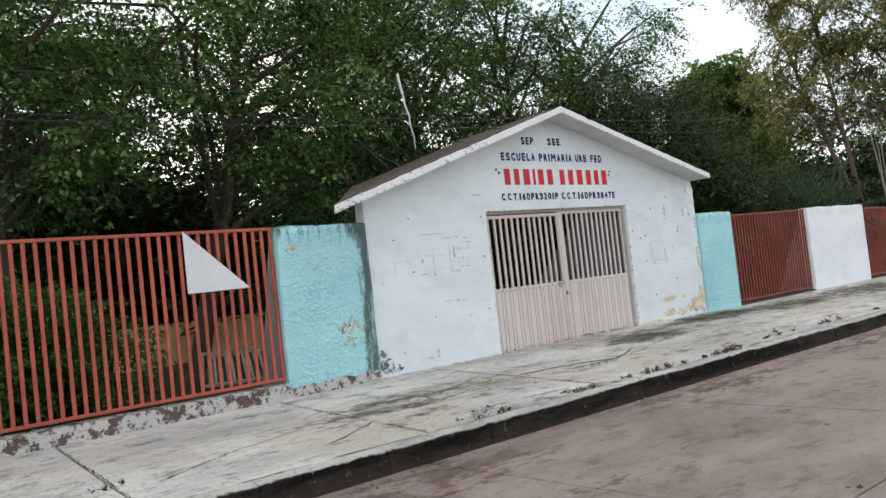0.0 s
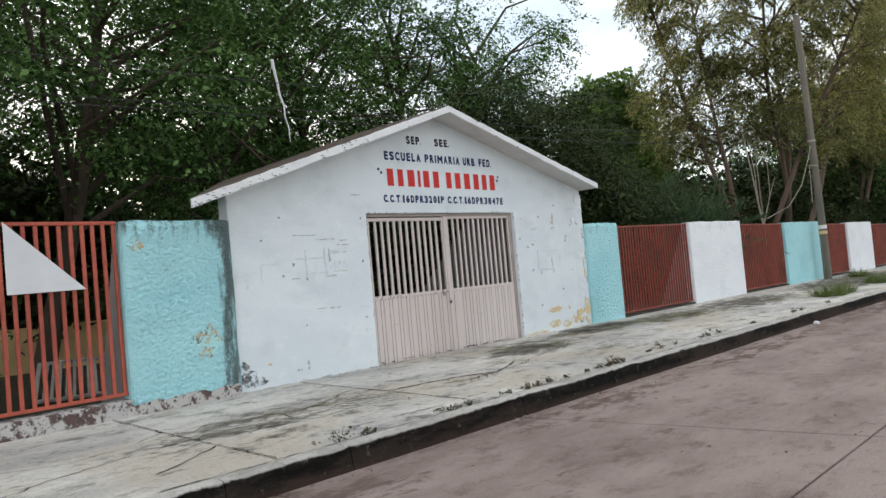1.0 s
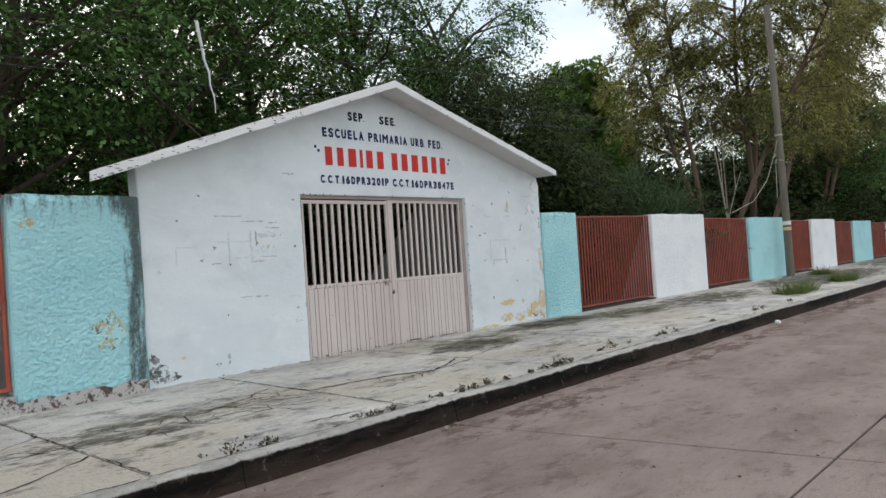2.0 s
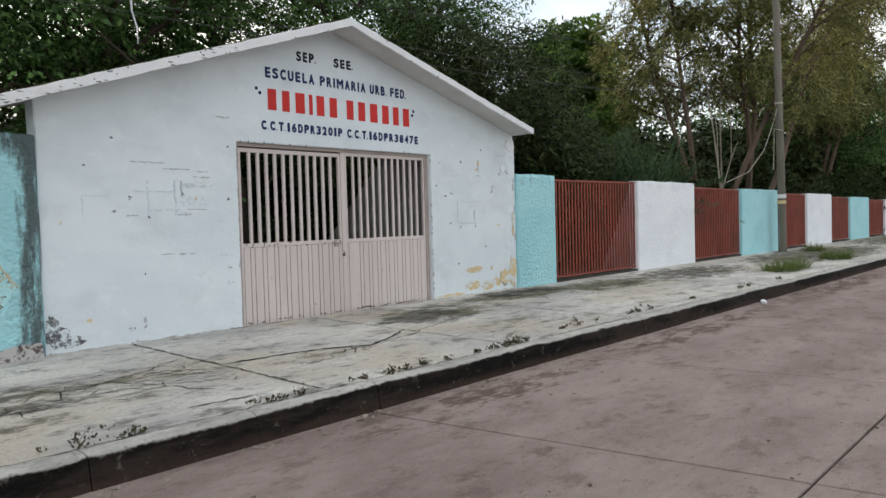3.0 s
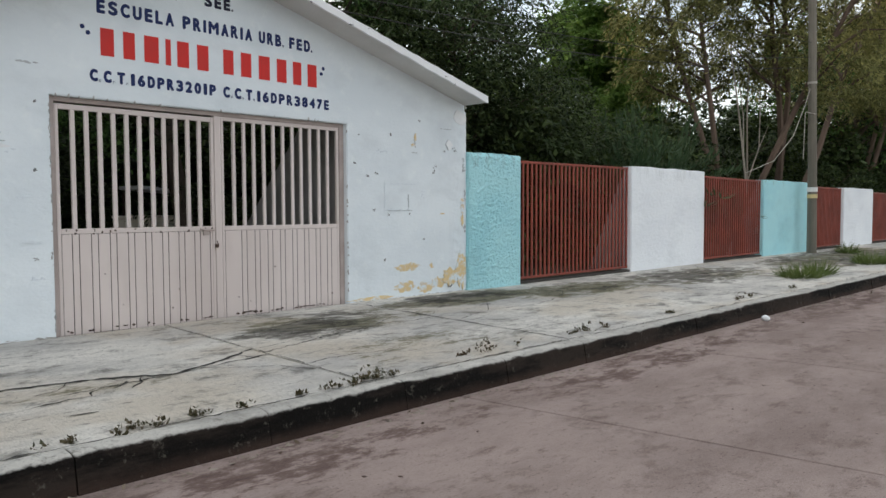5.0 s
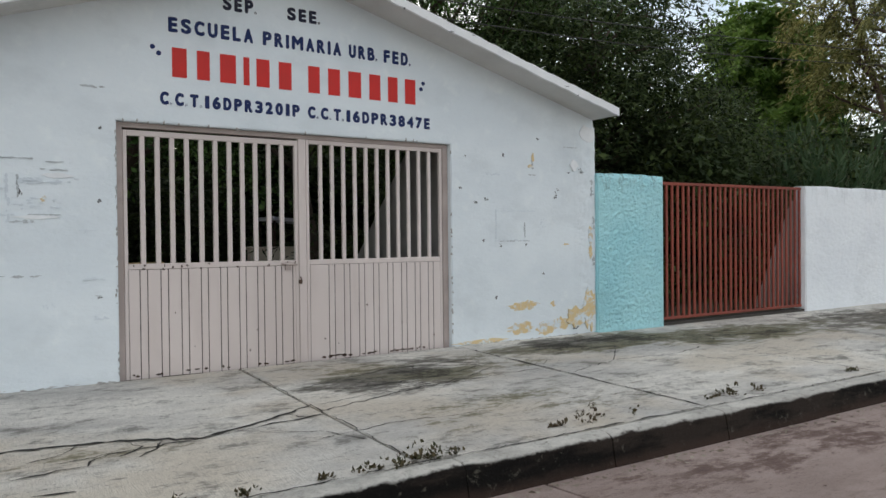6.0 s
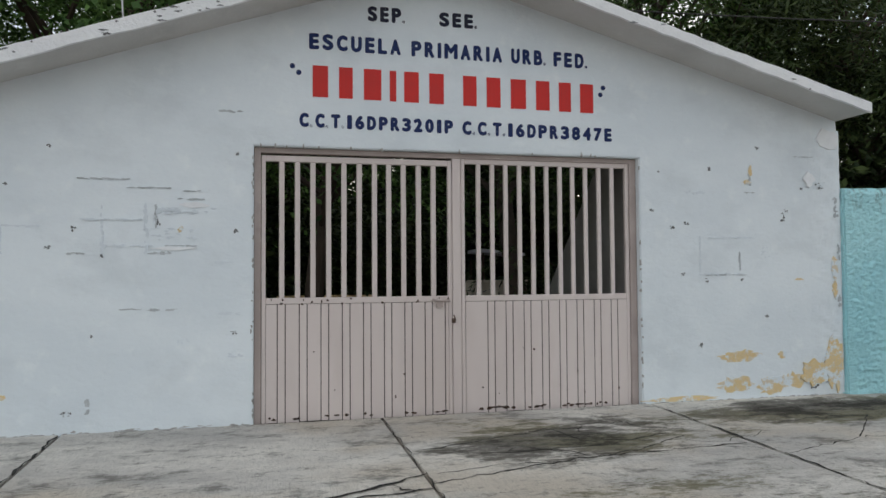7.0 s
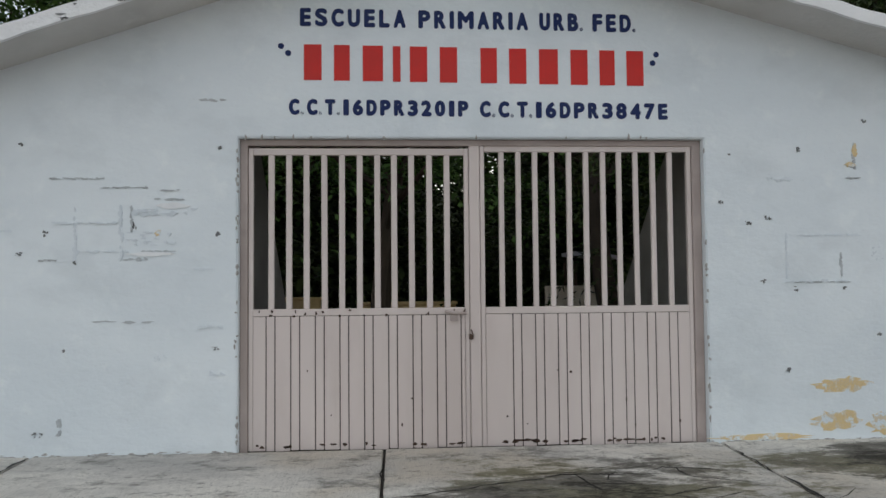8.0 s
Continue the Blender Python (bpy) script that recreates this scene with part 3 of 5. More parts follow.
for x, z, w, h in ((6.56, 1.79, 0.07, 0.04), (6.76, 1.94, 0.05, 0.05), (6.98, 1.72, 0.02, 0.05), (6.78, 1.735, 0.14, 0.012), (7.69, 2.20, 0.25, 0.014), (7.69, 2.27, 0.16, 0.012),
                   (7.40, 2.06, 0.016, 0.24), (7.42, 2.00, 0.05, 0.05), (7.44, 1.74, 0.20, 0.02), (7.60, 1.80, 0.30, 0.012), (7.45, 1.26, 0.22, 0.018), (7.20, 1.27, 0.16, 0.012),
                   (7.00, 2.36, 0.5, 0.012), (7.35, 2.29, 0.4, 0.012), (6.72, 0.43, 0.10, 0.06), (6.88, 0.48, 0.03, 0.16), (6.58, 2.62, 0.05, 0.03), (6.25, 2.3, 0.03, 0.03),
                   (8.06, 2.60, 0.03, 0.03), (8.05, 1.93, 0.04, 0.03), (8.04, 1.06, 0.05, 0.04), (6.9, 1.05, 0.03, 0.02), (8.00, 2.97, 0.20, 0.02),
                   (13.23, 2.83, 0.05, 0.04), (12.67, 2.59, 0.04, 0.04), (12.24, 2.0, 0.06, 0.035), (12.40, 2.04, 0.05, 0.035), (12.02, 2.17, 0.04, 0.04), (13.13, 2.49, 0.03, 0.14),
                   (13.12, 2.36, 0.16, 0.015), (13.52, 2.12, 0.06, 0.10), (13.56, 2.18, 0.04, 0.05), (13.00, 1.65, 0.018, 0.24), (12.62, 1.47, 0.05, 0.04), (13.02, 1.47, 0.03, 0.03), (12.85, 1.52, 0.55, 0.008),
                   (12.35, 1.53, 0.05, 0.03), (12.54, 0.82, 0.04, 0.03), (13.30, 1.1, 0.03, 0.02), (12.1, 2.55, 0.02, 0.02), (13.95, 2.45, 0.10, 0.07), (13.75, 2.42, 0.04, 0.04),
                   (14.17, 1.75, 0.05, 0.22), (14.18, 1.25, 0.04, 0.20), (14.15, 2.2, 0.06, 0.3), (13.8, 2.75, 0.3, 0.012), (13.85, 0.36, 0.12, 0.05), (14.05, 0.40, 0.14, 0.06)):
    wear("scuff", x, z, w * (0.85 if w > 0.12 else 0.8), h * 0.8, SCRATCH if max(w, h) > 0.12 else GREY_PATCH, "grey scuff or nail hole", 9, 0.5)
for x, z, w, h in ((5.90, 0.44, 0.25, 0.22), (6.02, 0.38, 0.30, 0.12), (5.84, 0.58, 0.13, 0.18)):
    wear("peeled_patch", x, z, w, h, LOST_WHITE, "peeled patch showing dark render", 20, 0.3)
for x, z, w, h in ((13.84, 2.52, 0.13, 0.14), (14.05, 2.95, 0.26, 0.24), (7.70, 2.15, 0.22, 0.05), (7.55, 1.78, 0.34, 0.03)):
    wear("filler_patch", x, z, w, h, WHITE_PATCH, "fresh white filler patch", 14, 0.3)

# ghosts of old notices: faint smears round pale rectangles
for x, z, w, h in ((6.35, 1.96, 0.30, 0.012), (6.22, 1.84, 0.012, 0.20), (6.98, 1.92, 0.018, 0.42), (7.32, 1.95, 0.02, 0.44), (7.18, 1.80, 0.40, 0.015), (7.62, 2.10, 0.50, 0.05), (7.55, 1.90, 0.34, 0.10),
                   (7.95, 1.66, 0.14, 0.014), (8.02, 1.22, 0.18, 0.02), (8.04, 0.86, 0.14, 0.03), (7.62, 0.98, 0.10, 0.06), (7.05, 2.02, 0.5, 0.012), (12.55, 1.72, 0.014, 0.40), (12.9, 1.90, 0.5, 0.012),
                   (12.78, 1.53, 0.52, 0.016), (13.3, 1.75, 0.10, 0.10), (12.5, 2.35, 0.2, 0.03)):
    wear("scuff", x, z, w, h, GHOST, "faint smear left by an old notice", 9, 0.5)

# chips and dirt along the foot of the wall
for xa, xb in ((5.8, 8.19), (11.9, 14.15)):
    bm = bmesh.new()
    for k in range(70):
        x, z = rng.uniform(xa, xb), 0.262 + abs(rng.gauss(0, 0.007))
        slab(bm, blob(rng, x, z, rng.uniform(0.006, 0.028), rng.uniform(0.002, 0.006), 8, 0.5), FRONT - 0.0035 - 0.00004 * k - (0.017 if x > 13.8 else 0), FRONT + 0.004)
    part("foot_chips", bm, CHIP, gatehouse, "chipped paint along the foot of the wall")
bm = bmesh.new()
for k in range(60):
    edge = rng.random()
    x, z = (GX0 - abs(rng.gauss(0, 0.008)), rng.uniform(0.3, 2.6)) if edge < 0.5 else (GX1 + abs(rng.gauss(0, 0.006)), rng.uniform(0.3, 2.6)) if edge < 0.8 else (rng.uniform(GX0, GX1), GZ + abs(rng.gauss(0, 0.006)))
    slab(bm, blob(rng, x, z, rng.uniform(0.004, 0.010), rng.uniform(0.006, 0.022), 8, 0.5), FRONT - 0.003 - 0.00004 * k, FRONT + 0.012)
part("arris_chips", bm, CHIP, gatehouse, "chipped paint round the gate opening")

# ---------------------------------------------------------------- double gate
gate = base("gate", 10.05, 9.25, 0.27, "pinkish grey steel double gate with bars above ribbed panels", "gate")
GM = Matrix.Translation((-10.05, -9.25, -0.27))


def gate_part(name, bm, material, parent=gate, label=""):
    bm.transform(GM)
    return part(name, bm, material, parent, label)


GY = 9.255
for x0, x1 in ((GX0 + 0.001, 8.262), (11.815, GX1 - 0.001)):
    bm = bmesh.new()
    box(bm, x0, x1, GY - 0.035, GY + 0.06, 0.240, 2.64)
    soften(bm, 0.006)
    gate_part("jamb", bm, GATE_FRAME)
bm = bmesh.new()
box(bm, GX0 + 0.001, GX1 - 0.001, GY - 0.035, GY + 0.06, 2.630, 2.679)
soften(bm, 0.005)
gate_part("head_rail", bm, GATE_FRAME)


def leaf(x0, x1, top, n_bars, slats, bar_w):
    """One leaf of the gate."""
    z_mid, z_low = 1.345, 0.248
    bm = bmesh.new()
    for a, b in ((x0, x0 + 0.036), (x1 - 0.036, x1)):
        box(bm, a, b, GY - 0.022, GY + 0.022, z_low, top)
    for a, b in ((top - 0.055, top), (z_mid - 0.055, z_mid), (z_low + 0.02, z_low + 0.05)):
        box(bm, x0 + 0.036, x1 - 0.036, GY - 0.020, GY + 0.020, a, b)
    soften(bm, 0.004)
    frame_ob = gate_part("leaf", bm, GATE)
    first, last = x0 + 0.036, x1 - 0.036
    step_x = (last - first) / (n_bars + 1)
    bm = bmesh.new()
    box(bm, -bar_w / 2, bar_w / 2, -0.018, 0.018, z_mid - 0.002 - 0.27, top - 0.053 - 0.27)
    soften(bm, 0.006)
    data = mesh_of("bar", bm, GATE)
    r = random.Random(n_bars)
    for k in range(n_bars):
        share("bar", data, frame_ob, pose(first + step_x * (k + 1) - 10.05 + r.uniform(-0.004, 0.004), GY - 9.25, 0, 0, r.uniform(-0.12, 0.12), r.uniform(-4, 4)))
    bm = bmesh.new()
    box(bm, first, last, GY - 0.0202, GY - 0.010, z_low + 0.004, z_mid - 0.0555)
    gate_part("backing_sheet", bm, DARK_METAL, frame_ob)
    lead, wide_w, narrow_w = slats
    x, k = first + 0.001, 0
    while x < last - 0.02:
        w = min(lead if k == 0 else (narrow_w if k % 2 else wide_w), last - x - 0.001)
        bm = bmesh.new()
        box(bm, x, x + w, GY - 0.026, GY - 0.0205, z_low - 0.004 + r.uniform(0, 0.010), z_mid - 0.057)
        soften(bm, 0.004)
        gate_part("slat", bm, GATE, frame_ob)
        x += w + 0.0075
        k += 1


leaf(8.266, 9.996, 2.612, 11, (0.096, 0.1145, 0.0610), 0.047)
leaf(10.088, 11.812, 2.640, 11, (0.212, 0.1045, 0.0615), 0.042)
bm = bmesh.new()
box(bm, 10.000, 10.084, GY - 0.030, GY + 0.020, 0.248, 2.662)
soften(bm, 0.006)
gate_part("meeting_post", bm, GATE)
bm = bmesh.new()
tube(bm, [(9.80, GY - 0.04, 1.315), (9.86, GY - 0.05, 1.30), (9.97, GY - 0.05, 1.30)], 0.012, 8)
box(bm, 9.84, 9.90, GY - 0.05, GY - 0.022, 1.24, 1.31)
gate_part("latch_bolt", bm, GATE_FRAME, gate, "worn latch bolt")
bm = bmesh.new()
tube(bm, [(10.005, GY - 0.045, 1.17 + 0.0), (10.02, GY - 0.055, 1.12), (10.005, GY - 0.045, 1.09)], 0.006, 8)
box(bm, 9.988, 10.022, GY - 0.055, GY - 0.035, 1.095, 1.135)
gate_part("padlock", bm, RUST, gate, "small rusty padlock")
rng = random.Random(12)
for k in range(70):
    right = rng.random() < 0.55
    x = rng.uniform(10.2, 11.8) if right else rng.uniform(8.3, 10.0)
    z = rng.choice((0.278, 0.283, 0.293, rng.uniform(0.30, 0.9)))
    if rng.random() < 0.2:
        x, z = rng.uniform(8.3, 9.98), 1.30 + rng.uniform(-0.02, 0.03)
    bm = bmesh.new()
    w = rng.uniform(0.015, 0.07) if z < 0.30 else rng.uniform(0.008, 0.022)
    slab(bm, blob(rng, x, z, w / 2, rng.uniform(0.006, 0.014), 8, 0.4), GY - 0.0275, GY - 0.016)
    gate_part("rust_chip", bm, RUST, gate, "rusty chip in the paint")

# ---------------------------------------------------------------- fence
def fence_top(x):
    return 2.43 - 0.014 * max(0.0, x - 19.0)


def pier(x0, x1, top, material, label, y0=9.095, seed=1, foot=0.12, coat=0.0):
    """A rendered masonry pier with uneven edges and a raking brace behind each end."""
    r = random.Random(seed)
    thing = base("fence_pier", (x0 + x1) / 2, y0 + 0.11, foot, label, "wall pier", "fence piers")
    n = 9
    ol = [(x0 - (x0 + x1) / 2, 0.0), (x1 - (x0 + x1) / 2, 0.0)]
    half = (x1 - x0) / 2
    h = top - foot
    ol += [(half + r.uniform(-0.010, 0.008), h * k / n) for k in range(1, n)]
    ol += [(half - 0.015, h - 0.01)] + [(half - 2 * half * k / n, h + r.uniform(-0.012, 0.008)) for k in range(1, n)] + [(-half + 0.012, h - 0.008)]
    ol += [(-half + r.uniform(-0.010, 0.008), h - h * k / n) for k in range(1, n)]
    bm = bmesh.new()
    slab(bm, ol, -0.11, 0.11)
    bmesh.ops.bevel(bm, geom=[e for e in bm.edges if all(v.co.y < -0.10 for v in e.verts)], offset=0.016, segments=2, affect="EDGES")
    part("pier_body", bm, material, thing)
    if coat:
        cell = 0.015 if coat > 0.02 else 0.035
        nx, nz = int((x1 - x0) / cell), int(h / cell)
        verts = []
        for j in range(nz + 1):
            for i in range(nx + 1):
                u, w = i / nx, j / nz
                p = Vector((x0 + (x1 - x0) * u, seed * 3.1, h * w))
                lump = 0.20 * noise.noise(Vector((p.x * 10, p.y, p.z * 13))) + 0.45 * noise.noise(Vector((p.x * 26, p.y, p.z * 32))) + 0.40 * noise.noise(Vector((p.x * 46, p.y, p.z * 52)))
                rim = min(1.0, min(u, 1 - u) * (x1 - x0) / 0.05, min(w, 1 - w) * h / 0.05)
                verts.append((-half + 0.016 + (2 * half - 0.032) * u, -0.111 - 0.004 * rim - coat * rim * (0.5 + lump), 0.016 + (h - 0.036) * w))
        data = bpy.data.meshes.new("render_coat")
        data.from_pydata(verts, [], [(j * (nx + 1) + i, j * (nx + 1) + i + 1, (j + 1) * (nx + 1) + i + 1, (j + 1) * (nx + 1) + i) for j in range(nz) for i in range(nx)])
        data.materials.append(material)
        data.polygons.foreach_set("use_smooth", [True] * len(data.polygons))
        share("render_coat", data, thing, Matrix())
    for x in (-half + 0.002, half - 0.142):
        bm = bmesh.new()
        slab(bm, [(0.112, 0.0), (0.95, 0.0), (0.16, h - 0.25), (0.112, h - 0.25)], x, x + 0.14, "x")
        part("brace", bm, BRACE, thing, "raking brace behind the pier")
    return thing


def panel(x0, x1, z0, z1, z2, y, label, paint):
    """A fence panel of upright bars; its top runs from z1 to z2."""
    thing = base("bar_fence", (x0 + x1) / 2, y, z0, label, "fence", "bar fences")
    n = max(2, round((x1 - x0) / 0.128))
    half = (x1 - x0) / 2
    for a, b in ((0.0, 0.0), (z1 - z0 - 0.045, z2 - z0 - 0.045)):
        bm = bmesh.new()
        slab(bm, [(-half, a), (half, b), (half, b + 0.042), (-half, a + 0.042)], -0.022, 0.022)
        soften(bm, 0.005)
        part("rail", bm, paint, thing)
    r = random.Random(int(x0 * 10))
    length = (z1 + z2) / 2 - z0 - 0.05
    bm = bmesh.new()
    box(bm, -0.023, 0.023, -0.016, 0.016, 0.030, length + 0.01)
    soften(bm, 0.007)
    data = mesh_of("bar", bm, paint)
    for k in range(n + 1):
        u = k / n
        share("bar", data, thing, pose(-half + 0.03 + (2 * half - 0.06) * u, 0.0, (z2 - z1) * (u - 0.5) - 0.003, 0, r.uniform(-0.2, 0.2), r.uniform(-5, 5)))
    return thing


pier(4.30, X0 - 0.004, 2.60, PIER_BLUE, "rough turquoise pier streaked with dark mould beside the gatehouse", seed=2, coat=0.040)
pier(X1 + 0.004, 15.53, 2.435, PIER_BLUE, "rough turquoise rendered pier beside the gatehouse", seed=3, coat=0.038)
pier(-2.6, 0.72, 2.62, PIER_WHITE, "white rendered fence pier", seed=5)
for k, (a, b, paint, label) in enumerate(((19.08, 22.32, PIER_WHITE, "white rendered fence pier"), (25.78, 29.10, PIER_BLUE, "turquoise rendered fence pier"),
                                          (32.40, 35.65, PIER_WHITE, "white rendered fence pier"), (38.55, 41.90, PIER_BLUE, "turquoise rendered fence pier"),
                                          (45.2, 48.5, PIER_WHITE, "white rendered fence pier"), (51.8, 55.1, PIER_BLUE, "turquoise rendered fence pier"),
                                          (58.4, 61.7, PIER_WHITE, "white rendered fence pier"))):
    pier(a, b, fence_top((a + b) / 2), paint, label, seed=20 + k, coat=0.005 if k == 0 else 0.010 if k == 1 else 0.0)
rng = random.Random(41)
first_pier = [o for o in scene.objects if o.name.startswith("fence_pier")][0]


def pier_wear(x, z, w, h, material, label):
    bm = bmesh.new()
    slab(bm, blob(rng, x - first_pier.location.x, z - first_pier.location.z, w / 2, h / 2, 18, 0.3), -0.139, -0.105)
    part("worn_patch", bm, material, first_pier, label)


pier_wear(5.30, 1.03, 0.36, 0.42, LOST_BLUE, "ragged patch where turquoise paint is lost")
pier_wear(4.48, 2.29, 0.16, 0.14, LOST_BLUE, "small ochre patch")
panel(0.74, 4.29, 0.500, 2.615, 2.605, 9.20, "red painted steel bar fence panel on a peeling plinth", RED)
edges = (15.53, 19.08, 22.32, 25.78, 29.10, 32.40, 35.65, 38.55, 41.90, 45.2, 48.5, 51.8, 55.1, 58.4)
for a, b in zip(edges[::2], edges[1::2]):
    panel(a + 0.01, b - 0.01, 0.335, fence_top(a) - 0.07, fence_top(b) - 0.05, 9.19, "darker red painted steel bar fence panel", DARKER_RED)

# plinth under the panels
rng = random.Random(3)
bm = bmesh.new()
top = [(x / 10, 0.452 + rng.uniform(-0.012, 0.012)) for x in range(7, 58)]
slab(bm, [(0.7, 0.1), (5.75, 0.1)] + [(min(x, 5.75), z if x < 4.3 else 0.40 + rng.uniform(-0.03, 0.02)) for x, z in top[::-1]], 9.045, 9.094)
tagged(part("plinth_left", bm, PLINTH), "peeling white and dark red fence plinth", "plinth", kind="structure")
bm = bmesh.new()
box(bm, 0.73, 4.295, 9.096, 9.32, 0.1, 0.455)
tagged(part("plinth_bed", bm, PLINTH), "concrete plinth carrying the fence", "plinth", kind="structure")
# near-black strips stand in for the shaded gap below the bars
for a, b in zip(edges[::2], edges[1::2]):
    bm = bmesh.new()
    box(bm, a + 0.004, b - 0.004, 9.12, 9.30, 0.05, 0.300)
    tagged(part("plinth", bm, JOINT), "low footing coloured near black for the shaded gap under the fence", "plinth", kind="structure")

# white triangular sheet on the left panel
bm = bmesh.new()
slab(bm, [(-0.0, 0.80), (0.0, 0.0), (0.83, 0.005)], -0.006, 0.006)
sheet = tagged(part("metal_sheet", bm, SHEET), "white triangular metal sheet fixed to the red fence", "metal sheet")
sheet.location = (3.055, 9.158, 1.805)

# ---------------------------------------------------------------- pole, wires, streamer
pole = base("utility_pole", 28.35, 8.72, 0.25, "weathered wooden utility pole with paper notices", "utility pole")
bm = bmesh.new()
tube(bm, [(0.0, 0, 0.0), (-0.06, 0, 2.0), (-0.22, 0.0, 5.0), (-0.46, 0, 9.2)], 0.135, 12, 0.100)
part("shaft", bm, WOOD_POLE, pole)
for z, mat, w in ((1.76, PAPER, 0.13), (1.58, PAPER_YELLOW, 0.11)):
    bm = bmesh.new()
    tube(bm, [(-0.045, 0, z), (-0.048, 0, z + w)], 0.142, 12)
    part("paper_notice", bm, mat, pole, "faded paper notice round the pole")
bm = bmesh.new()
tube(bm, [(-0.21, -0.0, 4.80), (-0.213, -0.0, 4.86)], 0.135, 10)
part("band", bm, PALE_CABLE, pole, "pale wire band")
bm = bmesh.new()
tube(bm, [(-0.25, 0.0, 4.82), (-0.45, 0.1, 4.2), (-0.9, 0.25, 3.3), (-1.6, 0.5, 2.6), (-2.5, 0.9, 2.25)], 0.011, 6)
part("slack_cable", bm, PALE_CABLE, pole, "slack pale cable hanging down")
bm = bmesh.new()
tube(bm, [(-0.15, -0.1, 3.95), (-1.0, -0.1, 3.93), (-1.02, -0.1, 3.85), (-1.1, -0.1, 2.65)], 0.011, 6)
part("bent_rod", bm, PALE_CABLE, pole, "bent pale rod")

for label, pts in (("thin black overhead wire", [(-25, 9.4, 5.4), (-10, 9.4, 4.85), (1.3, 9.4, 4.62), (7, 9.35, 4.66), (14, 9.0, 5.12), (20, 8.9, 5.45), (28.2, 8.7, 6.2)]),
                   ("thin black overhead wire", [(-25, 9.6, 4.9), (-10, 9.6, 4.3), (1.3, 9.6, 4.08), (7, 9.5, 4.18), (15, 9.1, 4.25), (22, 8.9, 4.75), (28.2, 8.7, 5.5)]),
                   ("thin black overhead wire", [(-25, 9.8, 5.0), (-10, 9.8, 4.4), (1.3, 9.8, 4.2), (9, 9.6, 4.42), (15, 9.2, 4.55), (22, 8.9, 5.0), (28.2, 8.7, 5.8)])):
    bm = bmesh.new()
    fine = []
    for i in range(len(pts) - 1):
        p = [Vector(pts[max(0, min(len(pts) - 1, i + j))]) for j in (-1, 0, 1, 2)]
        for s in range(6):
            t = s / 6
            fine.append(0.5 * ((2 * p[1]) + (p[2] - p[0]) * t + (2 * p[0] - 5 * p[1] + 4 * p[2] - p[3]) * t * t + (3 * p[1] - p[0] - 3 * p[2] + p[3]) * t ** 3))
    tube(bm, fine + [Vector(pts[-1])], 0.0065, 5)
    tagged(part("overhead_wire", bm, CABLE), label, "wire")
bm = bmesh.new()
tube(bm, [(6.86, 9.42, 5.02), (6.87, 9.40, 4.86), (6.91, 9.40, 4.66), (6.93, 9.40, 4.50), (7.00, 9.41, 4.34), (7.01, 9.42, 4.18), (7.07, 9.43, 4.00), (7.08, 9.44, 3.80)], 0.026, 6, 0.006)
tagged(part("plastic_streamer", bm, SHEET), "torn white plastic strip hanging over the wire", "streamer")

# ---------------------------------------------------------------- school yard behind the fence
def low_wall(x0, x1, y, h, material, label):
    bm = bmesh.new()
    box(bm, x0, x1, y, y + 0.2, 0.15, 0.27 + h)
    box(bm, x0 - 0.03, x1 + 0.03, y - 0.03, y + 0.23, 0.27 + h, 0.33 + h)
    soften(bm, 0.01)
    tagged(part("yard_wall", bm, material), label, "low wall")


low_wall(4.2, 7.9, 18.0, 0.92, YELLOW_WALL, "low yellow wall in the school yard")
low_wall(8.6, 10.6, 18.6, 0.80, YELLOW_WALL, "low yellow wall in the school yard")
low_wall(12.4, 14.0, 18.2, 1.10, CREAM, "low cream wall in the school yard")
bench = base("canopy_frame", 13.5, 18.9, 0.27, "small white sheet canopy on thin posts in the yard", "canopy")
bm = bmesh.new()
slab(bm, [(-0.5, 1.78), (0.5, 1.70), (0.5, 1.76), (-0.5, 1.86)], -0.6, 0.6)
part("sheet", bm, SHEET, bench)
for x, y in ((-0.45, -0.5), (0.45, -0.5), (-0.45, 0.5), (0.45, 0.5)):
    bm = bmesh.new()
    tube(bm, [(x, y, 0), (x, y, 1.76)], 0.03, 6)
    part("post", bm, RUST, bench)
grating = base("metal_grating", 5.1, 12.1, 0.28, "dull steel grating lying tilted on the yard earth", "grating")
TILT = pose(0, 0, 0.26, 13, 0, -20)
bm = bmesh.new()
for a, b, c, d in ((-0.92, 0.92, -0.92, -0.86), (-0.92, 0.92, 0.86, 0.92), (-0.92, -0.86, -0.86, 0.86), (0.86, 0.92, -0.86, 0.86)):
    box(bm, a, b, c, d, -0.02, 0.02)
bm.transform(TILT)
part("frame", bm, ZINC, grating)
bm = bmesh.new()
box(bm, -0.022, 0.022, -0.86, 0.86, -0.012, 0.012)
data = mesh_of("bar", bm, ZINC)
for k in range(17):
    share("bar", data, grating, TILT @ pose(-0.78 + 0.0975 * k, 0, 0))


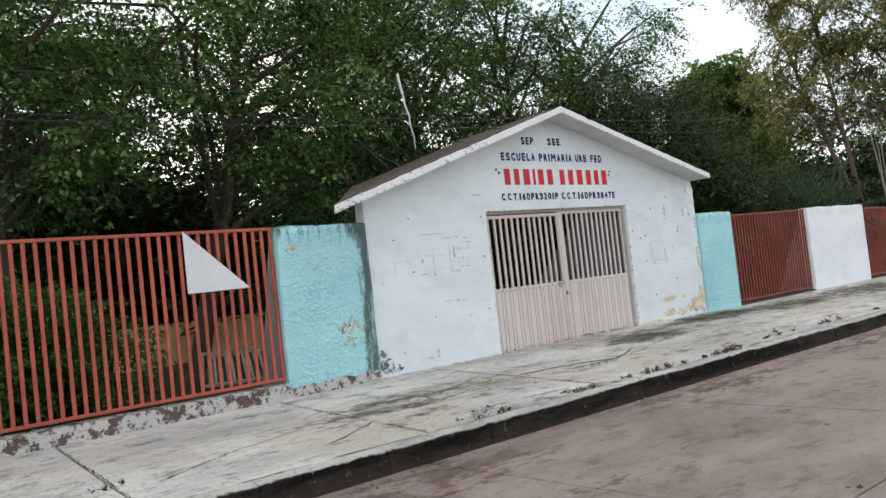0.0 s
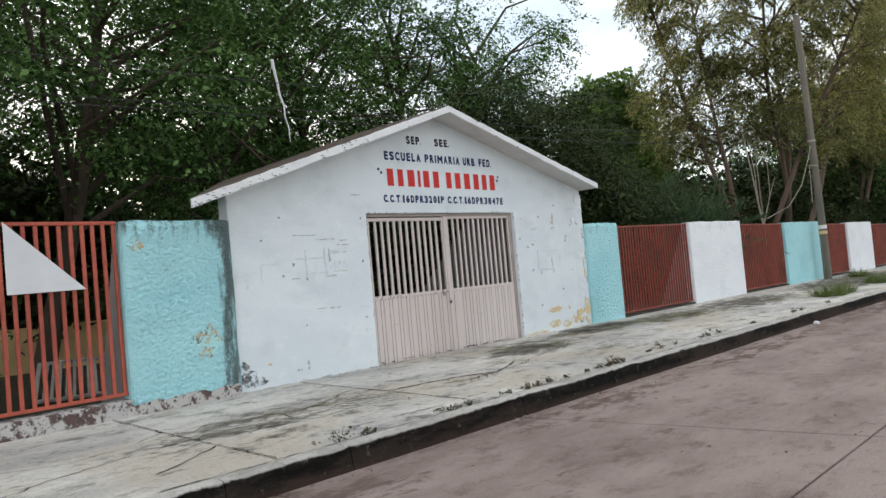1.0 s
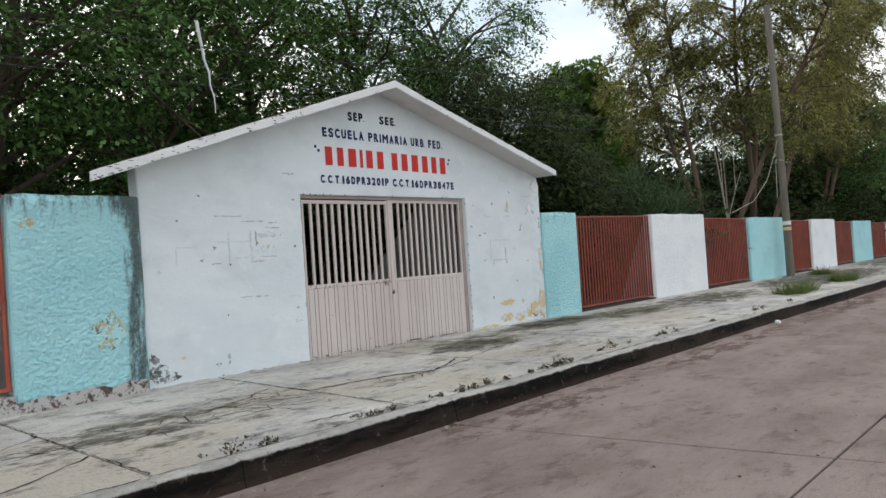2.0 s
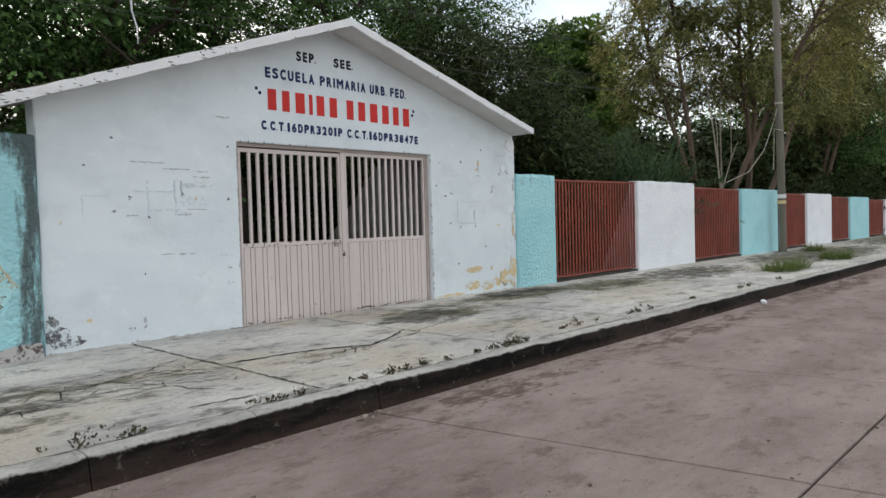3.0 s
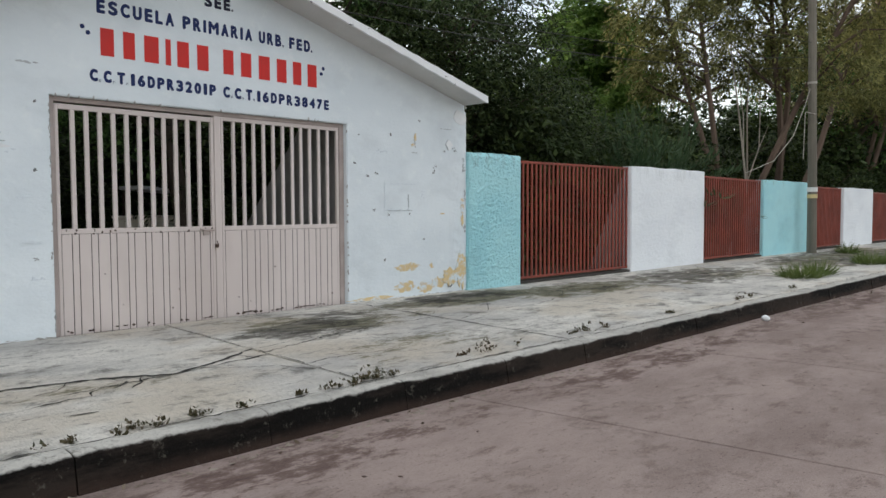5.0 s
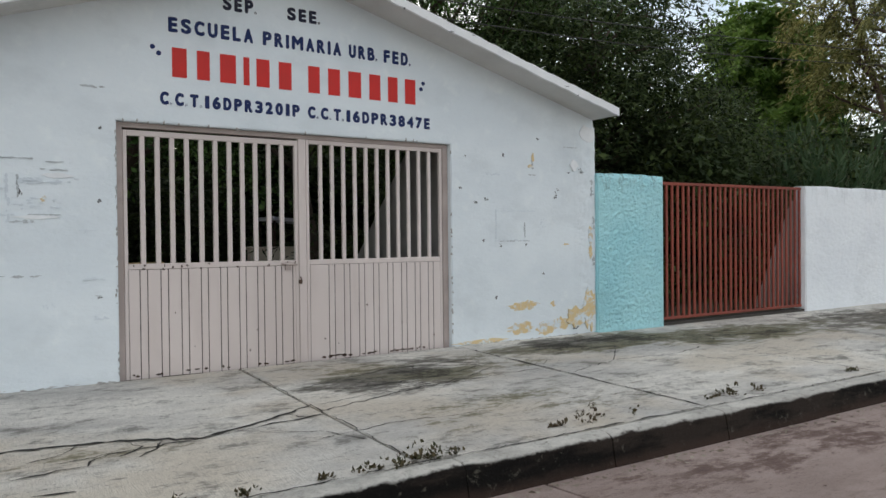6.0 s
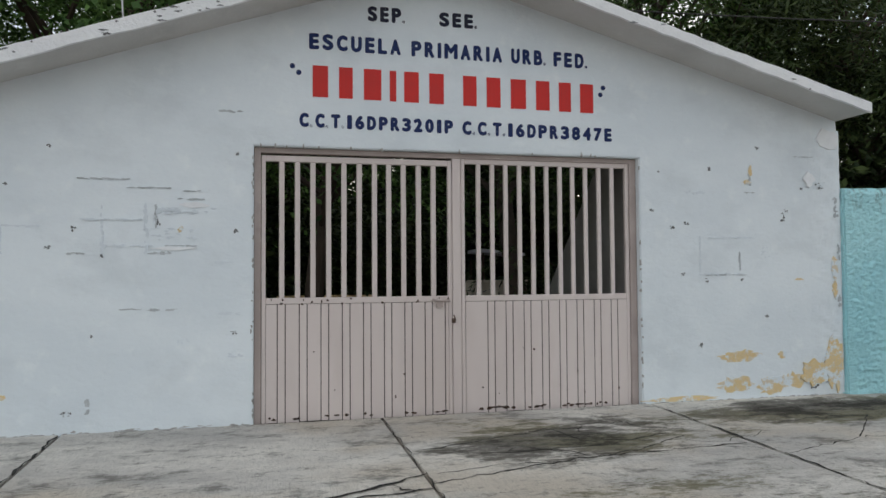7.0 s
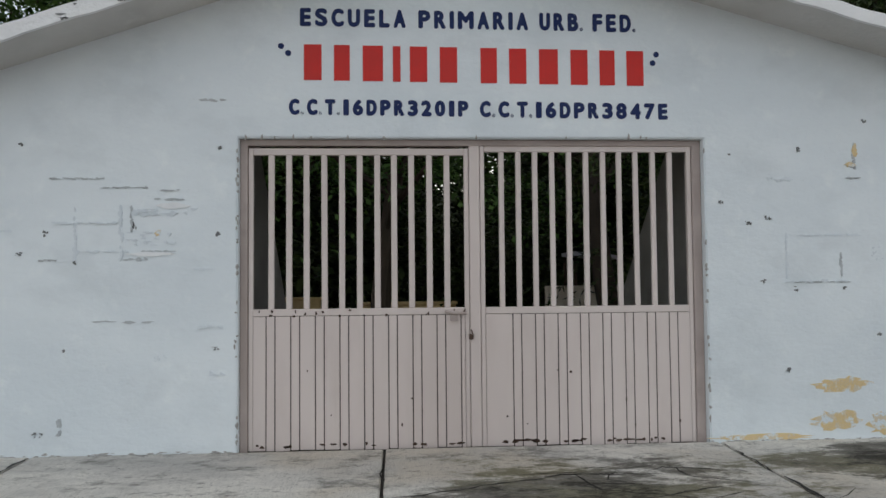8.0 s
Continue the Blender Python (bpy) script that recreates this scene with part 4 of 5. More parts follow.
# ---------------------------------------------------------------- plants
def leaves_mesh(name, centre, along, size, aspect, material, nrng):
    """Many small diamond leaves, one island each."""
    n = len(centre)
    along = along / np.maximum(np.linalg.norm(along, axis=1, keepdims=True), 1e-6)
    side = np.cross(along, np.array([0.0, 0.0, 1.0]) + 0.42 * nrng.normal(size=(n, 3)))
    side /= np.maximum(np.linalg.norm(side, axis=1, keepdims=True), 1e-6)
    s = size[:, None]
    fold = np.cross(along, side) * s * 0.12
    v = np.stack([centre, centre + along * s * 0.45 + side * s * aspect + fold, centre + along * s, centre + along * s * 0.45 - side * s * aspect + fold], 1).reshape(-1, 3)
    data = bpy.data.meshes.new(name)
    data.vertices.add(4 * n)
    data.vertices.foreach_set("co", v.ravel())
    data.loops.add(4 * n)
    data.loops.foreach_set("vertex_index", np.arange(4 * n, dtype=np.int32))
    data.polygons.add(n)
    data.polygons.foreach_set("loop_start", np.arange(0, 4 * n, 4, dtype=np.int32))
    data.update(calc_edges=True)
    data.materials.append(material)
    return data


def grow(nrng, trunk_h, height, spread, limbs, lean=0.0, multi=1):
    """Lines of trunk and limbs, and the ends that carry the foliage."""
    lines, tips = [], []
    for s in range(multi):
        foot = np.array([nrng.normal() * 0.25 * (multi > 1), nrng.normal() * 0.25 * (multi > 1), 0.0])
        bend = nrng.normal(size=2) * 0.08 + (nrng.normal(size=2) * 0.16 if multi > 1 else 0)
        pts = [foot + np.array([bend[0] * z + lean * z + 0.12 * math.sin(z * 0.9 + s), bend[1] * z + 0.10 * math.cos(z * 0.7 + s), z]) for z in np.linspace(0, height * 0.82, 9)]
        lines.append((pts, 0.20 if multi == 1 else 0.15, 0.03))
        for k in range(limbs // multi):
            z = trunk_h + (height * 0.80 - trunk_h) * (k + nrng.random()) / (limbs / multi)
            i = min(7, int(z / (height * 0.82) * 8))
            start = pts[i] + (pts[i + 1] - pts[i]) * (z / (height * 0.82) * 8 - i)
            a = nrng.random() * math.tau
            reach = spread * (0.55 + 0.55 * nrng.random()) * (1.0 - 0.45 * (z - trunk_h) / max(0.1, height - trunk_h))
            rise = reach * (0.25 + 0.6 * nrng.random())
            end = start + np.array([math.cos(a) * reach, math.sin(a) * reach, rise])
            mid = (start + end) / 2 + np.array([0, 0, 0.12 * reach]) + nrng.normal(size=3) * 0.12 * reach
            lines.append(([start, mid, end], 0.065, 0.015))
            for u in (0.45, 0.75, 1.0):
                tips.append((start + (end - start) * u + nrng.normal(size=3) * 0.2, 0.5 + 0.5 * u))
    return lines, tips


def tree_kind(seed, trunk_h, height, spread, limbs, sprays, nodes, leaf_size, aspect, droop, length, cluster, leaf_mat, bark, multi=1, thick=1.0, skirt=0, per_side=3):
    """The two shared meshes of a kind of tree: wood, and a crown of flat drooping sprays of leaflets."""
    nrng = np.random.default_rng(seed)
    lines, tips = grow(nrng, trunk_h, height, spread, limbs, multi=multi)
    for k in range(skirt):
        a, d = nrng.random() * math.tau, spread * (0.2 + 0.75 * nrng.random())
        tips.append((np.array([math.cos(a) * d, math.sin(a) * d, nrng.random() * trunk_h * 1.1 + 0.4]), 0.8))
    bm = bmesh.new()
    for pts, r0, r1 in lines:
        tube(bm, pts, r0 * thick, 7, r1 * thick)
    wood = mesh_of("trunk", bm, bark)
    centre, along = [], []
    down = np.array([0.0, 0.0, -1.0])
    for tip, weight in tips:
        n = max(2, int(sprays * weight))
        root = tip + nrng.normal(size=(n, 3)) * cluster * np.array([1, 1, 0.45])
        a = math.atan2(tip[1], tip[0]) + nrng.normal(size=n) * 1.1
        rise = nrng.normal(size=n) * 0.30 - 0.05
        d = np.stack([np.cos(a) * np.cos(rise), np.sin(a) * np.cos(rise), np.sin(rise)], 1)
        lat = np.stack([-np.sin(a), np.cos(a), nrng.normal(size=n) * 0.2], 1)
        reach = (length * (0.6 + 0.7 * nrng.random(n)))[:, None]
        for i in range(nodes):
            u = (i + 0.6) / nodes
            stem = root + d * reach * u + down * reach * (droop * u * u)
            for side in (-1, 1):
                twig = d * 0.65 + lat * (0.75 * side) + down * (droop * u * 0.8)
                span = reach * (0.42 * (1.0 - 0.65 * u) + 0.06)
                for j in range(per_side):
                    w = (j + 0.3 + 0.5 * nrng.random((n, 1))) / per_side
                    centre.append(stem + twig * span * w + nrng.normal(size=(n, 3)) * 0.035 * length)
                    along.append(twig + nrng.normal(size=(n, 3)) * 0.6 + down * droop * 0.3)
    centre, along = np.concatenate(centre), np.concatenate(along)
    keep = centre[:, 2] > 0.05
    centre, along = centre[keep], along[keep]
    size = leaf_size * (0.6 + 0.8 * nrng.random(len(centre)))
    return wood, leaves_mesh("crown", centre, along, size, aspect, leaf_mat, nrng)


def plant_tree(kind, x, y, scale, turn, label, name="tree", category="tree", group="yard trees", z=0.25):
    wood, crown = kind
    thing = base(name, x, y, z, label, category, group)
    thing.rotation_euler = (0, 0, radians(turn))
    thing.scale = (scale, scale, scale)
    share("trunk", wood, thing, Matrix())
    share("crown", crown, thing, Matrix())
    return thing


BROAD_A = tree_kind(1, 2.2, 10.8, 4.4, 36, 10, 6, 0.116, 0.29, 0.45, 0.95, 0.30, LEAF_DARK, BARK)
BROAD_B = tree_kind(2, 2.6, 12.2, 4.6, 36, 10, 6, 0.112, 0.28, 0.60, 1.05, 0.30, LEAF_DARK, BARK, thick=1.1)
BROAD_FAR = tree_kind(9, 2.6, 12.0, 4.6, 34, 10, 5, 0.17, 0.28, 0.55, 1.05, 0.32, LEAF_DARK, BARK, thick=1.1, per_side=2)
FRESH = tree_kind(3, 2.0, 10.0, 2.1, 40, 13, 5, 0.20, 0.28, 0.3, 0.7, 0.45, LEAF_MID, BARK, skirt=8)
EUC = tree_kind(4, 4.8, 16.0, 2.5, 57, 6, 6, 0.20, 0.13, 0.9, 0.75, 0.22, LEAF_EUC, PALE_BARK, multi=3, thick=0.9)
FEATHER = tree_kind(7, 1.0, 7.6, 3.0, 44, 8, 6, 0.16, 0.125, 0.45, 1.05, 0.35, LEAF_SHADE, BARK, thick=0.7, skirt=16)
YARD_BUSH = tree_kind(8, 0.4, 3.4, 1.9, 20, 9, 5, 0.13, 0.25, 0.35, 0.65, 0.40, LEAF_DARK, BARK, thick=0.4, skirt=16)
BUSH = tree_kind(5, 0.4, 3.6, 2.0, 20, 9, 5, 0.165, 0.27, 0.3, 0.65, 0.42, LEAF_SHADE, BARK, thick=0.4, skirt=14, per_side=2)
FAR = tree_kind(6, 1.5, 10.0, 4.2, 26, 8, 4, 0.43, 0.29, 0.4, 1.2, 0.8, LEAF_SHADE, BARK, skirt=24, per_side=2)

dark = "large dark green broadleaf tree with drooping sprays"
for k, (kind, x, y, s) in enumerate(((BROAD_A, 1.5, 14.5, 1.0), (BROAD_B, 5.4, 15.6, 1.0), (BROAD_A, 9.2, 15.4, 0.94), (BROAD_B, 13.2, 16.2, 1.0), (BROAD_A, 17.2, 17.0, 1.0),
                                     (BROAD_B, -2.5, 16.5, 1.05), (BROAD_B, 18.9, 17.8, 0.9), (BROAD_B, 0.5, 20.5, 0.95), (BROAD_A, 5.6, 21.5, 1.0))):
    plant_tree(kind, x, y, s, 67 * k, dark)
for k, (x, y, s) in enumerate(((18.2, 13.4, 0.9), (21.2, 14.4, 0.72), (15.4, 14.6, 0.9), (24.0, 13.4, 0.5))):
    plant_tree(FEATHER, x, y, s, 50 * k, "feathery fine leaved dark green tree by the fence")
for k, (x, y, s) in enumerate(((33.6, 20.2, 1.22), (41.0, 22.5, 0.95))):
    plant_tree(FRESH, x, y, s, 40 + 80 * k, "bright green bushy tree behind the fence")
for k, (x, y, s) in enumerate(((31.2, 12.6, 0.95), (34.0, 12.0, 1.05), (44.0, 12.2, 1.0))):
    plant_tree(EUC, x, y, s, 55 * k, "tall eucalyptus with peeling bark and olive gold leaves")
for k, (x, y, s) in enumerate(((47, 12.5, 0.9), (52, 12.0, 0.95), (57, 13.5, 1.0), (50, 17, 1.0), (63, 13.5, 1.0))):
    plant_tree(BROAD_FAR, x, y, s, 33 * k, "dark tree overhanging the fence")
for k, (x, y, s) in enumerate(((17.2, 12.4, 0.95), (19.5, 12.8, 1.05), (23.0, 13.2, 0.95), (26.0, 14.5, 1.1), (29.5, 14.5, 1.0), (33, 14.5, 0.9), (37, 12.2, 0.7),
                               (41, 12.0, 0.9), (45, 11.4, 0.9), (16.0, 14.4, 1.1), (21.5, 15.0, 0.9), (25.0, 17.5, 1.1), (28.5, 18.0, 1.0), (-3.0, 23.5, 1.6), (1.0, 24.5, 1.7), (5.0, 23.8, 1.6), (9.0, 25.0, 1.3), (13.0, 25.5, 1.3), (17.0, 24.5, 1.6), (21.0, 23.0, 1.5), (31.0, 17.0, 1.1), (34.5, 16.2, 1.1), (38.5, 17.5, 1.7), (43.0, 16.0, 1.8), (11.0, 20.6, 0.8), (3.0, 20.5, 0.8), (48.5, 13.0, 1.5), (53.5, 13.4, 1.6), (59.0, 14.0, 1.7), (65.0, 15.0, 1.8), (36.5, 14.4, 1.2), (40.5, 15.0, 1.3), (55, 18, 1.9), (6.4, 22.4, 1.7))):
    plant_tree(BUSH, x, y, s, 71 * k, "dense green shrub behind the fence, leaves darkened for canopy shade", "shrub", "shrub", "yard shrubs")
for k, (x, y, s) in enumerate(((2.1, 11.6, 0.52), (0.5, 11.2, 0.6), (1.2, 13.4, 0.6))):
    plant_tree(YARD_BUSH, x, y, s, 40 + 71 * k, "leafy green shrub behind the red fence", "shrub", "shrub", "yard shrubs")
rng = random.Random(8)
for k in range(22):
    x = -22 + 4.6 * k
    plant_tree(FAR, x + rng.uniform(-1, 1), 30 + rng.uniform(-2, 4) + (4 if 24 < x < 50 else 0), rng.uniform(0.8, 1.0) * (0.62 if 24 < x < 50 else 0.55 if 6 < x < 24 else 0.85), rng.uniform(0, 360), "distant dense dark tree", group="far trees")


# bare pale branches of a dead tree among the eucalypts
dead = base("dead_tree", 31.0, 11.7, 0.25, "bare pale dead tree leaning among the eucalypts", "dead tree")
for pts, r in (([(0, 0, 0), (-0.1, 0, 2.0), (-0.5, 0.1, 4.3), (-1.3, 0.1, 6.6)], 0.05), ([(0, 0, 0.1), (0.2, 0.1, 2.2), (0.1, 0.1, 4.6), (0.5, 0.2, 7.2)], 0.045),
               ([(0.2, 0.1, 2.2), (0.9, 0, 3.4), (1.9, 0.1, 4.2)], 0.028), ([(-0.25, 0.05, 3.0), (-0.2, 0.1, 4.4), (-0.75, 0.1, 6.0)], 0.026), ([(0.9, 0, 3.4), (1.2, 0.1, 4.6), (1.1, 0.1, 5.6)], 0.022)):
    bm = bmesh.new()
    tube(bm, pts, r, 7, r * 0.35)
    part("branch", bm, DEAD_WOOD, dead)

# woods beyond the school yard: leaves over an added near-black sheet, deep shade as colour
woods = base("far_woods", 0, 40, -0.06, "leafy woods on an added near-black sheet for deep shade behind the yard", "woods", kind="stuff")


def woods_top(x):
    return 6.6 - 1.1 * math.exp(-((x - 10) / 5) ** 2) + 1.5 * noise.noise(Vector((x * 0.10, 7.0, 0))) + 0.9 * noise.noise(Vector((x * 0.45, 3.0, 0)))


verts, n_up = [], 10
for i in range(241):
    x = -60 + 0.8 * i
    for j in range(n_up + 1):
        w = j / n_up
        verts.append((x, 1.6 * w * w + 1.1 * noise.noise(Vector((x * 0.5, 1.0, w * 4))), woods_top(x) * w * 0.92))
data = bpy.data.meshes.new("shade_sheet")
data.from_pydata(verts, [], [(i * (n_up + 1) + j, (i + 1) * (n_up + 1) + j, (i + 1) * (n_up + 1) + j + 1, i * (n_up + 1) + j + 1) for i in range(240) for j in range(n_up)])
data.materials.append(SHADE_BACKDROP)
share("shade_sheet", data, woods, Matrix())
nrng = np.random.default_rng(61)
n = 26000
wx, wz = nrng.uniform(-55, 125, n), nrng.random(n) ** 0.8
tops = np.array([woods_top(v) for v in wx])
wp = np.stack([wx, -0.9 + 1.6 * wz * wz + nrng.normal(size=n) * 0.5, tops * wz * 1.06], 1)
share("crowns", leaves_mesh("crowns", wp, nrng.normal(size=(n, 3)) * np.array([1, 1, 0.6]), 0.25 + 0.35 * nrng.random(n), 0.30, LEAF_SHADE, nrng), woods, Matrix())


for x, y, s in ((13.5, 26.0, 0.80), (17.5, 28.0, 0.85), (9.6, 28.5, 0.62)):
    plant_tree(FAR, x, y, s, 37 * x, "distant dense dark tree", group="far trees")


def fan_plant(x, y, size, seed, leaf_length=0.36):
    """A clump of arching feathery fronds."""
    nrng = np.random.default_rng(seed)
    centre, along = [], []
    for k in range(26):
        a, up = nrng.random() * math.tau, 0.5 + 0.9 * nrng.random()
        d = np.array([math.cos(a) * math.cos(up), math.sin(a) * math.cos(up), math.sin(up)])
        for i in range(26):
            u = i / 25
            p = d * size * u + np.array([0, 0, -0.55 * size * u * u * math.cos(up)]) + np.array([0, 0, 1.0])
            for s in (-1, 1):
                lat = np.cross(d, (0, 0, 1)) * s
                centre.append(p)
                along.append(lat * 0.8 + d * 0.7 + nrng.normal(size=3) * 0.15)
    centre, along = np.array(centre), np.array(along)
    sizes = leaf_length * (0.6 + 0.6 * nrng.random(len(centre)))
    thing = base("palm", x, y, 0.25, "feathery blue green palm behind the fence", "palm", "yard palms")
    share("fronds", leaves_mesh("fronds", centre, along, sizes, 0.07, LEAF_PALM, nrng), thing, Matrix())
    bm = bmesh.new()
    tube(bm, [(0, 0, 0), (0.02, 0, 0.6), (0, 0.02, 1.1)], 0.16, 8, 0.12)
    part("stem", bm, BARK, thing)


fan_plant(25.50, 9.62, 0.75, 5, 0.12)
fan_plant(22.2, 11.4, 2.9, 1)
fan_plant(23.7, 11.2, 3.2, 2)
fan_plant(25.2, 11.6, 2.8, 3)


def tuft(name, x, y, z, radius, height, n, seed, material, label, blade=0.05, category="weed", group="kerb weeds", spread=0.8):
    nrng = np.random.default_rng(seed)
    r = radius * np.sqrt(nrng.random(n))
    a = nrng.random(n) * math.tau
    centre = np.stack([r * np.cos(a), r * np.sin(a) * 0.55, np.zeros(n)], 1)
    along = np.stack([np.cos(a) * spread * nrng.random(n), np.sin(a) * spread * nrng.random(n), 0.25 + nrng.random(n)], 1)
    size = height * (0.35 + 0.8 * nrng.random(n))
    if name == "weed":
        sprig = nrng.integers(0, 7, n)
        sx, sy = nrng.normal(size=7) * radius * 0.75, nrng.normal(size=7) * radius * 0.22
        u = nrng.random(n)
        centre = np.stack([sx[sprig] + (nrng.random(n) - 0.5) * radius * 0.5, sy[sprig] + (nrng.random(n) - 0.5) * radius * 0.3, u * height * (0.3 + 0.7 * (sprig % 3) / 2)], 1)
        along[:, 2] *= 0.5
        size = 0.018 + 0.026 * nrng.random(n)
    thing = base(name, x, y, z, label, category, group)
    share("leaves", leaves_mesh("leaves", centre, along, size, blade, material, nrng), thing, Matrix())
    return thing


rng = random.Random(17)
for k, x in enumerate((4.72, 5.05, 6.12, 6.42, 7.10, 7.45, 7.62, 7.95, 8.25, 8.72, 8.95, 9.20, 9.42, 9.55, 10.60, 10.99, 12.30, 12.56, 14.4, 16.57, 16.9, 18.53, 1.30)):
    size = 0.14 if x in (4.72, 9.20, 9.42, 10.99, 12.56, 16.57) else rng.uniform(0.045, 0.10)
    y = 6.5 if x == 1.30 else 5.64 + (0.12 if x > 10 else 0)
    tuft("weed", x, y, pave_z(y) - 0.004, size * 1.2, size * 0.75, int(22 + size * 330), 100 + k, WEED, "dusty low weed growing from the kerb joint", 0.30)
for x, y, s, k in ((20.7, 6.35, 0.62, 1), (21.6, 6.3, 0.30, 4), (25.5, 6.4, 0.60, 3), (29.2, 8.0, 0.35, 5)):
    tuft("grass_clump", x, y, pave_z(y) - 0.005, s * 0.8, 0.36, int(1100 * s), 200 + k, GRASS, "tuft of long green grass on the pavement", 0.022, "grass", "grass clumps", 2.2)
for x, y, s, k in ((34.5, 6.6, 1.0, 1), (37.0, 6.3, 1.2, 2)):
    tuft("weed", x, y, pave_z(y), s, 1.0, 900, 300 + k, LEAF_MID, "leafy roadside weed on the pavement", 0.2, "weed", "kerb weeds", 1.2)

bm = bmesh.new()
bmesh.ops.create_icosphere(bm, subdivisions=2, radius=0.06)
for v in bm.verts:
    v.co *= 1 + 0.25 * noise.noise(v.co * 14)
    v.co.z *= 0.75
rock = tagged(part("white_stone", bm, WHITE_PATCH), "small white stone on the road by the kerb", "stone")
rock.location = (16.1, 5.22, ROAD_Z + 0.04)

# fallen leaves and grit along the kerb foot
nrng = np.random.default_rng(77)
n = 650
cx = nrng.uniform(2.0, 22.0, n)
cy = KERB_Y - 0.05 - 0.02 - np.abs(nrng.normal(size=n)) * 0.07
cz = np.full(n, ROAD_Z + 0.006)
along = np.stack([nrng.normal(size=n), nrng.normal(size=n), 0.12 * nrng.normal(size=n)], 1)
litter = new("leaf_litter", leaves_mesh("leaf_litter", np.stack([cx, cy, cz], 1), along, 0.02 + 0.05 * nrng.random(n), 0.25, DRY, nrng))
tagged(litter, "dry leaves and grit along the kerb foot", "leaf litter", kind="stuff")

n = 90
cx, cy = nrng.uniform(3.0, 20.0, n), nrng.uniform(1.2, 5.2, n)
along = np.stack([nrng.normal(size=n), nrng.normal(size=n), 0.1 * nrng.normal(size=n)], 1)
litter = new("road_litter", leaves_mesh("road_litter", np.stack([cx, cy, np.full(n, ROAD_Z + 0.006)], 1), along, 0.015 + 0.04 * nrng.random(n), 0.3, RUST, nrng))
tagged(litter, "small dark leaves scattered on the road", "leaf litter", kind="stuff")

# ---------------------------------------------------------------- paving pieces
rng = random.Random(5)
road = base("road", 0, 0, 0, "pinkish brown concrete road with dark joints", "road", kind="structure")
bm = bmesh.new()
slab(bm, [(-60, -14), (110, -14), (110, KERB_Y + 0.1), (-60, KERB_Y + 0.1)], -0.0595, ROAD_Z - 0.022, "z")
part("road_bed", bm, JOINT, road)
for y0, y1 in ((2.02, 5.43), (-1.35, 2.02), (-4.7, -1.35)):
    for a, b in zip(ROAD_JOINTS, ROAD_JOINTS[1:]):
        bm = bmesh.new()
        lean0, lean1 = 0.12 * (5.3 - y0), 0.12 * (5.3 - y1)
        slab(bm, [(a + 0.012 + lean0, y0 + 0.011), (b - 0.012 + lean0, y0 + 0.011), (b - 0.012 + lean1, y1 - 0.011), (a + 0.012 + lean1, y1 - 0.011)], -0.06, ROAD_Z + rng.uniform(-0.002, 0.002), "z")
        bmesh.ops.bevel(bm, geom=[e for e in bm.edges if all(v.co.z > ROAD_Z - 0.01 for v in e.verts)], offset=0.006, segments=1, affect="EDGES")
        part("road_slab", bm, ROAD, road)

pavement = base("pavement", 0, 0, 0, "cracked pale concrete pavement with dark algae stains", "pavement", kind="structure")
bm = bmesh.new()
slab(bm, [(KERB_Y + 0.16, -0.05), (9.3, -0.05), (9.3, pave_z(9.3) - 0.040), (KERB_Y + 0.16, pave_z(KERB_Y) - 0.042)], -30, 62, "x")
part("pavement_bed", bm, JOINT, pavement)
for a, b in zip(JOINTS, JOINTS[1:]):
    bm = bmesh.new()
    up = rng.uniform(-0.002, 0.003)
    z0, z1 = pave_z(KERB_Y + 0.180) + up, pave_z(9.16) + up
    slab(bm, [(KERB_Y + 0.180, 0.12), (9.16, 0.12), (9.16, z1), (KERB_Y + 0.180, z0)], a + 0.011, b - 0.011, "x")
    bmesh.ops.bevel(bm, geom=[e for e in bm.edges if all(v.co.z > 0.14 for v in e.verts)], offset=0.009, segments=1, affect="EDGES")
    part("paving_slab", bm, PAVING, pavement)
kerb = base("kerb", 0, 0, 0, "worn concrete kerb with blackened face", "kerb", kind="structure")
x = -28.0
marks = [8.31 + 1.22 * k for k in range(-30, 44)]
for a, b in zip(marks, marks[1:]):
    dy, dz = rng.uniform(-0.006, 0.006), rng.uniform(-0.004, 0.003)
    bm = bmesh.new()
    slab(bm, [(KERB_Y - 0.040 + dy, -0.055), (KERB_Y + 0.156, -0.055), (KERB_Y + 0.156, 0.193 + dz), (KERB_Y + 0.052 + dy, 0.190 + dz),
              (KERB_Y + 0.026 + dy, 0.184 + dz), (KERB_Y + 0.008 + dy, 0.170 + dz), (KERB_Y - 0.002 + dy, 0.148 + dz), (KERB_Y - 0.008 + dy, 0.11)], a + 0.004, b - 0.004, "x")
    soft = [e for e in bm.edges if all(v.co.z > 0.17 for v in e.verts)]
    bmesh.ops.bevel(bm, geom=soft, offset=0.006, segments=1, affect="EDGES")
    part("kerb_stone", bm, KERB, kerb)


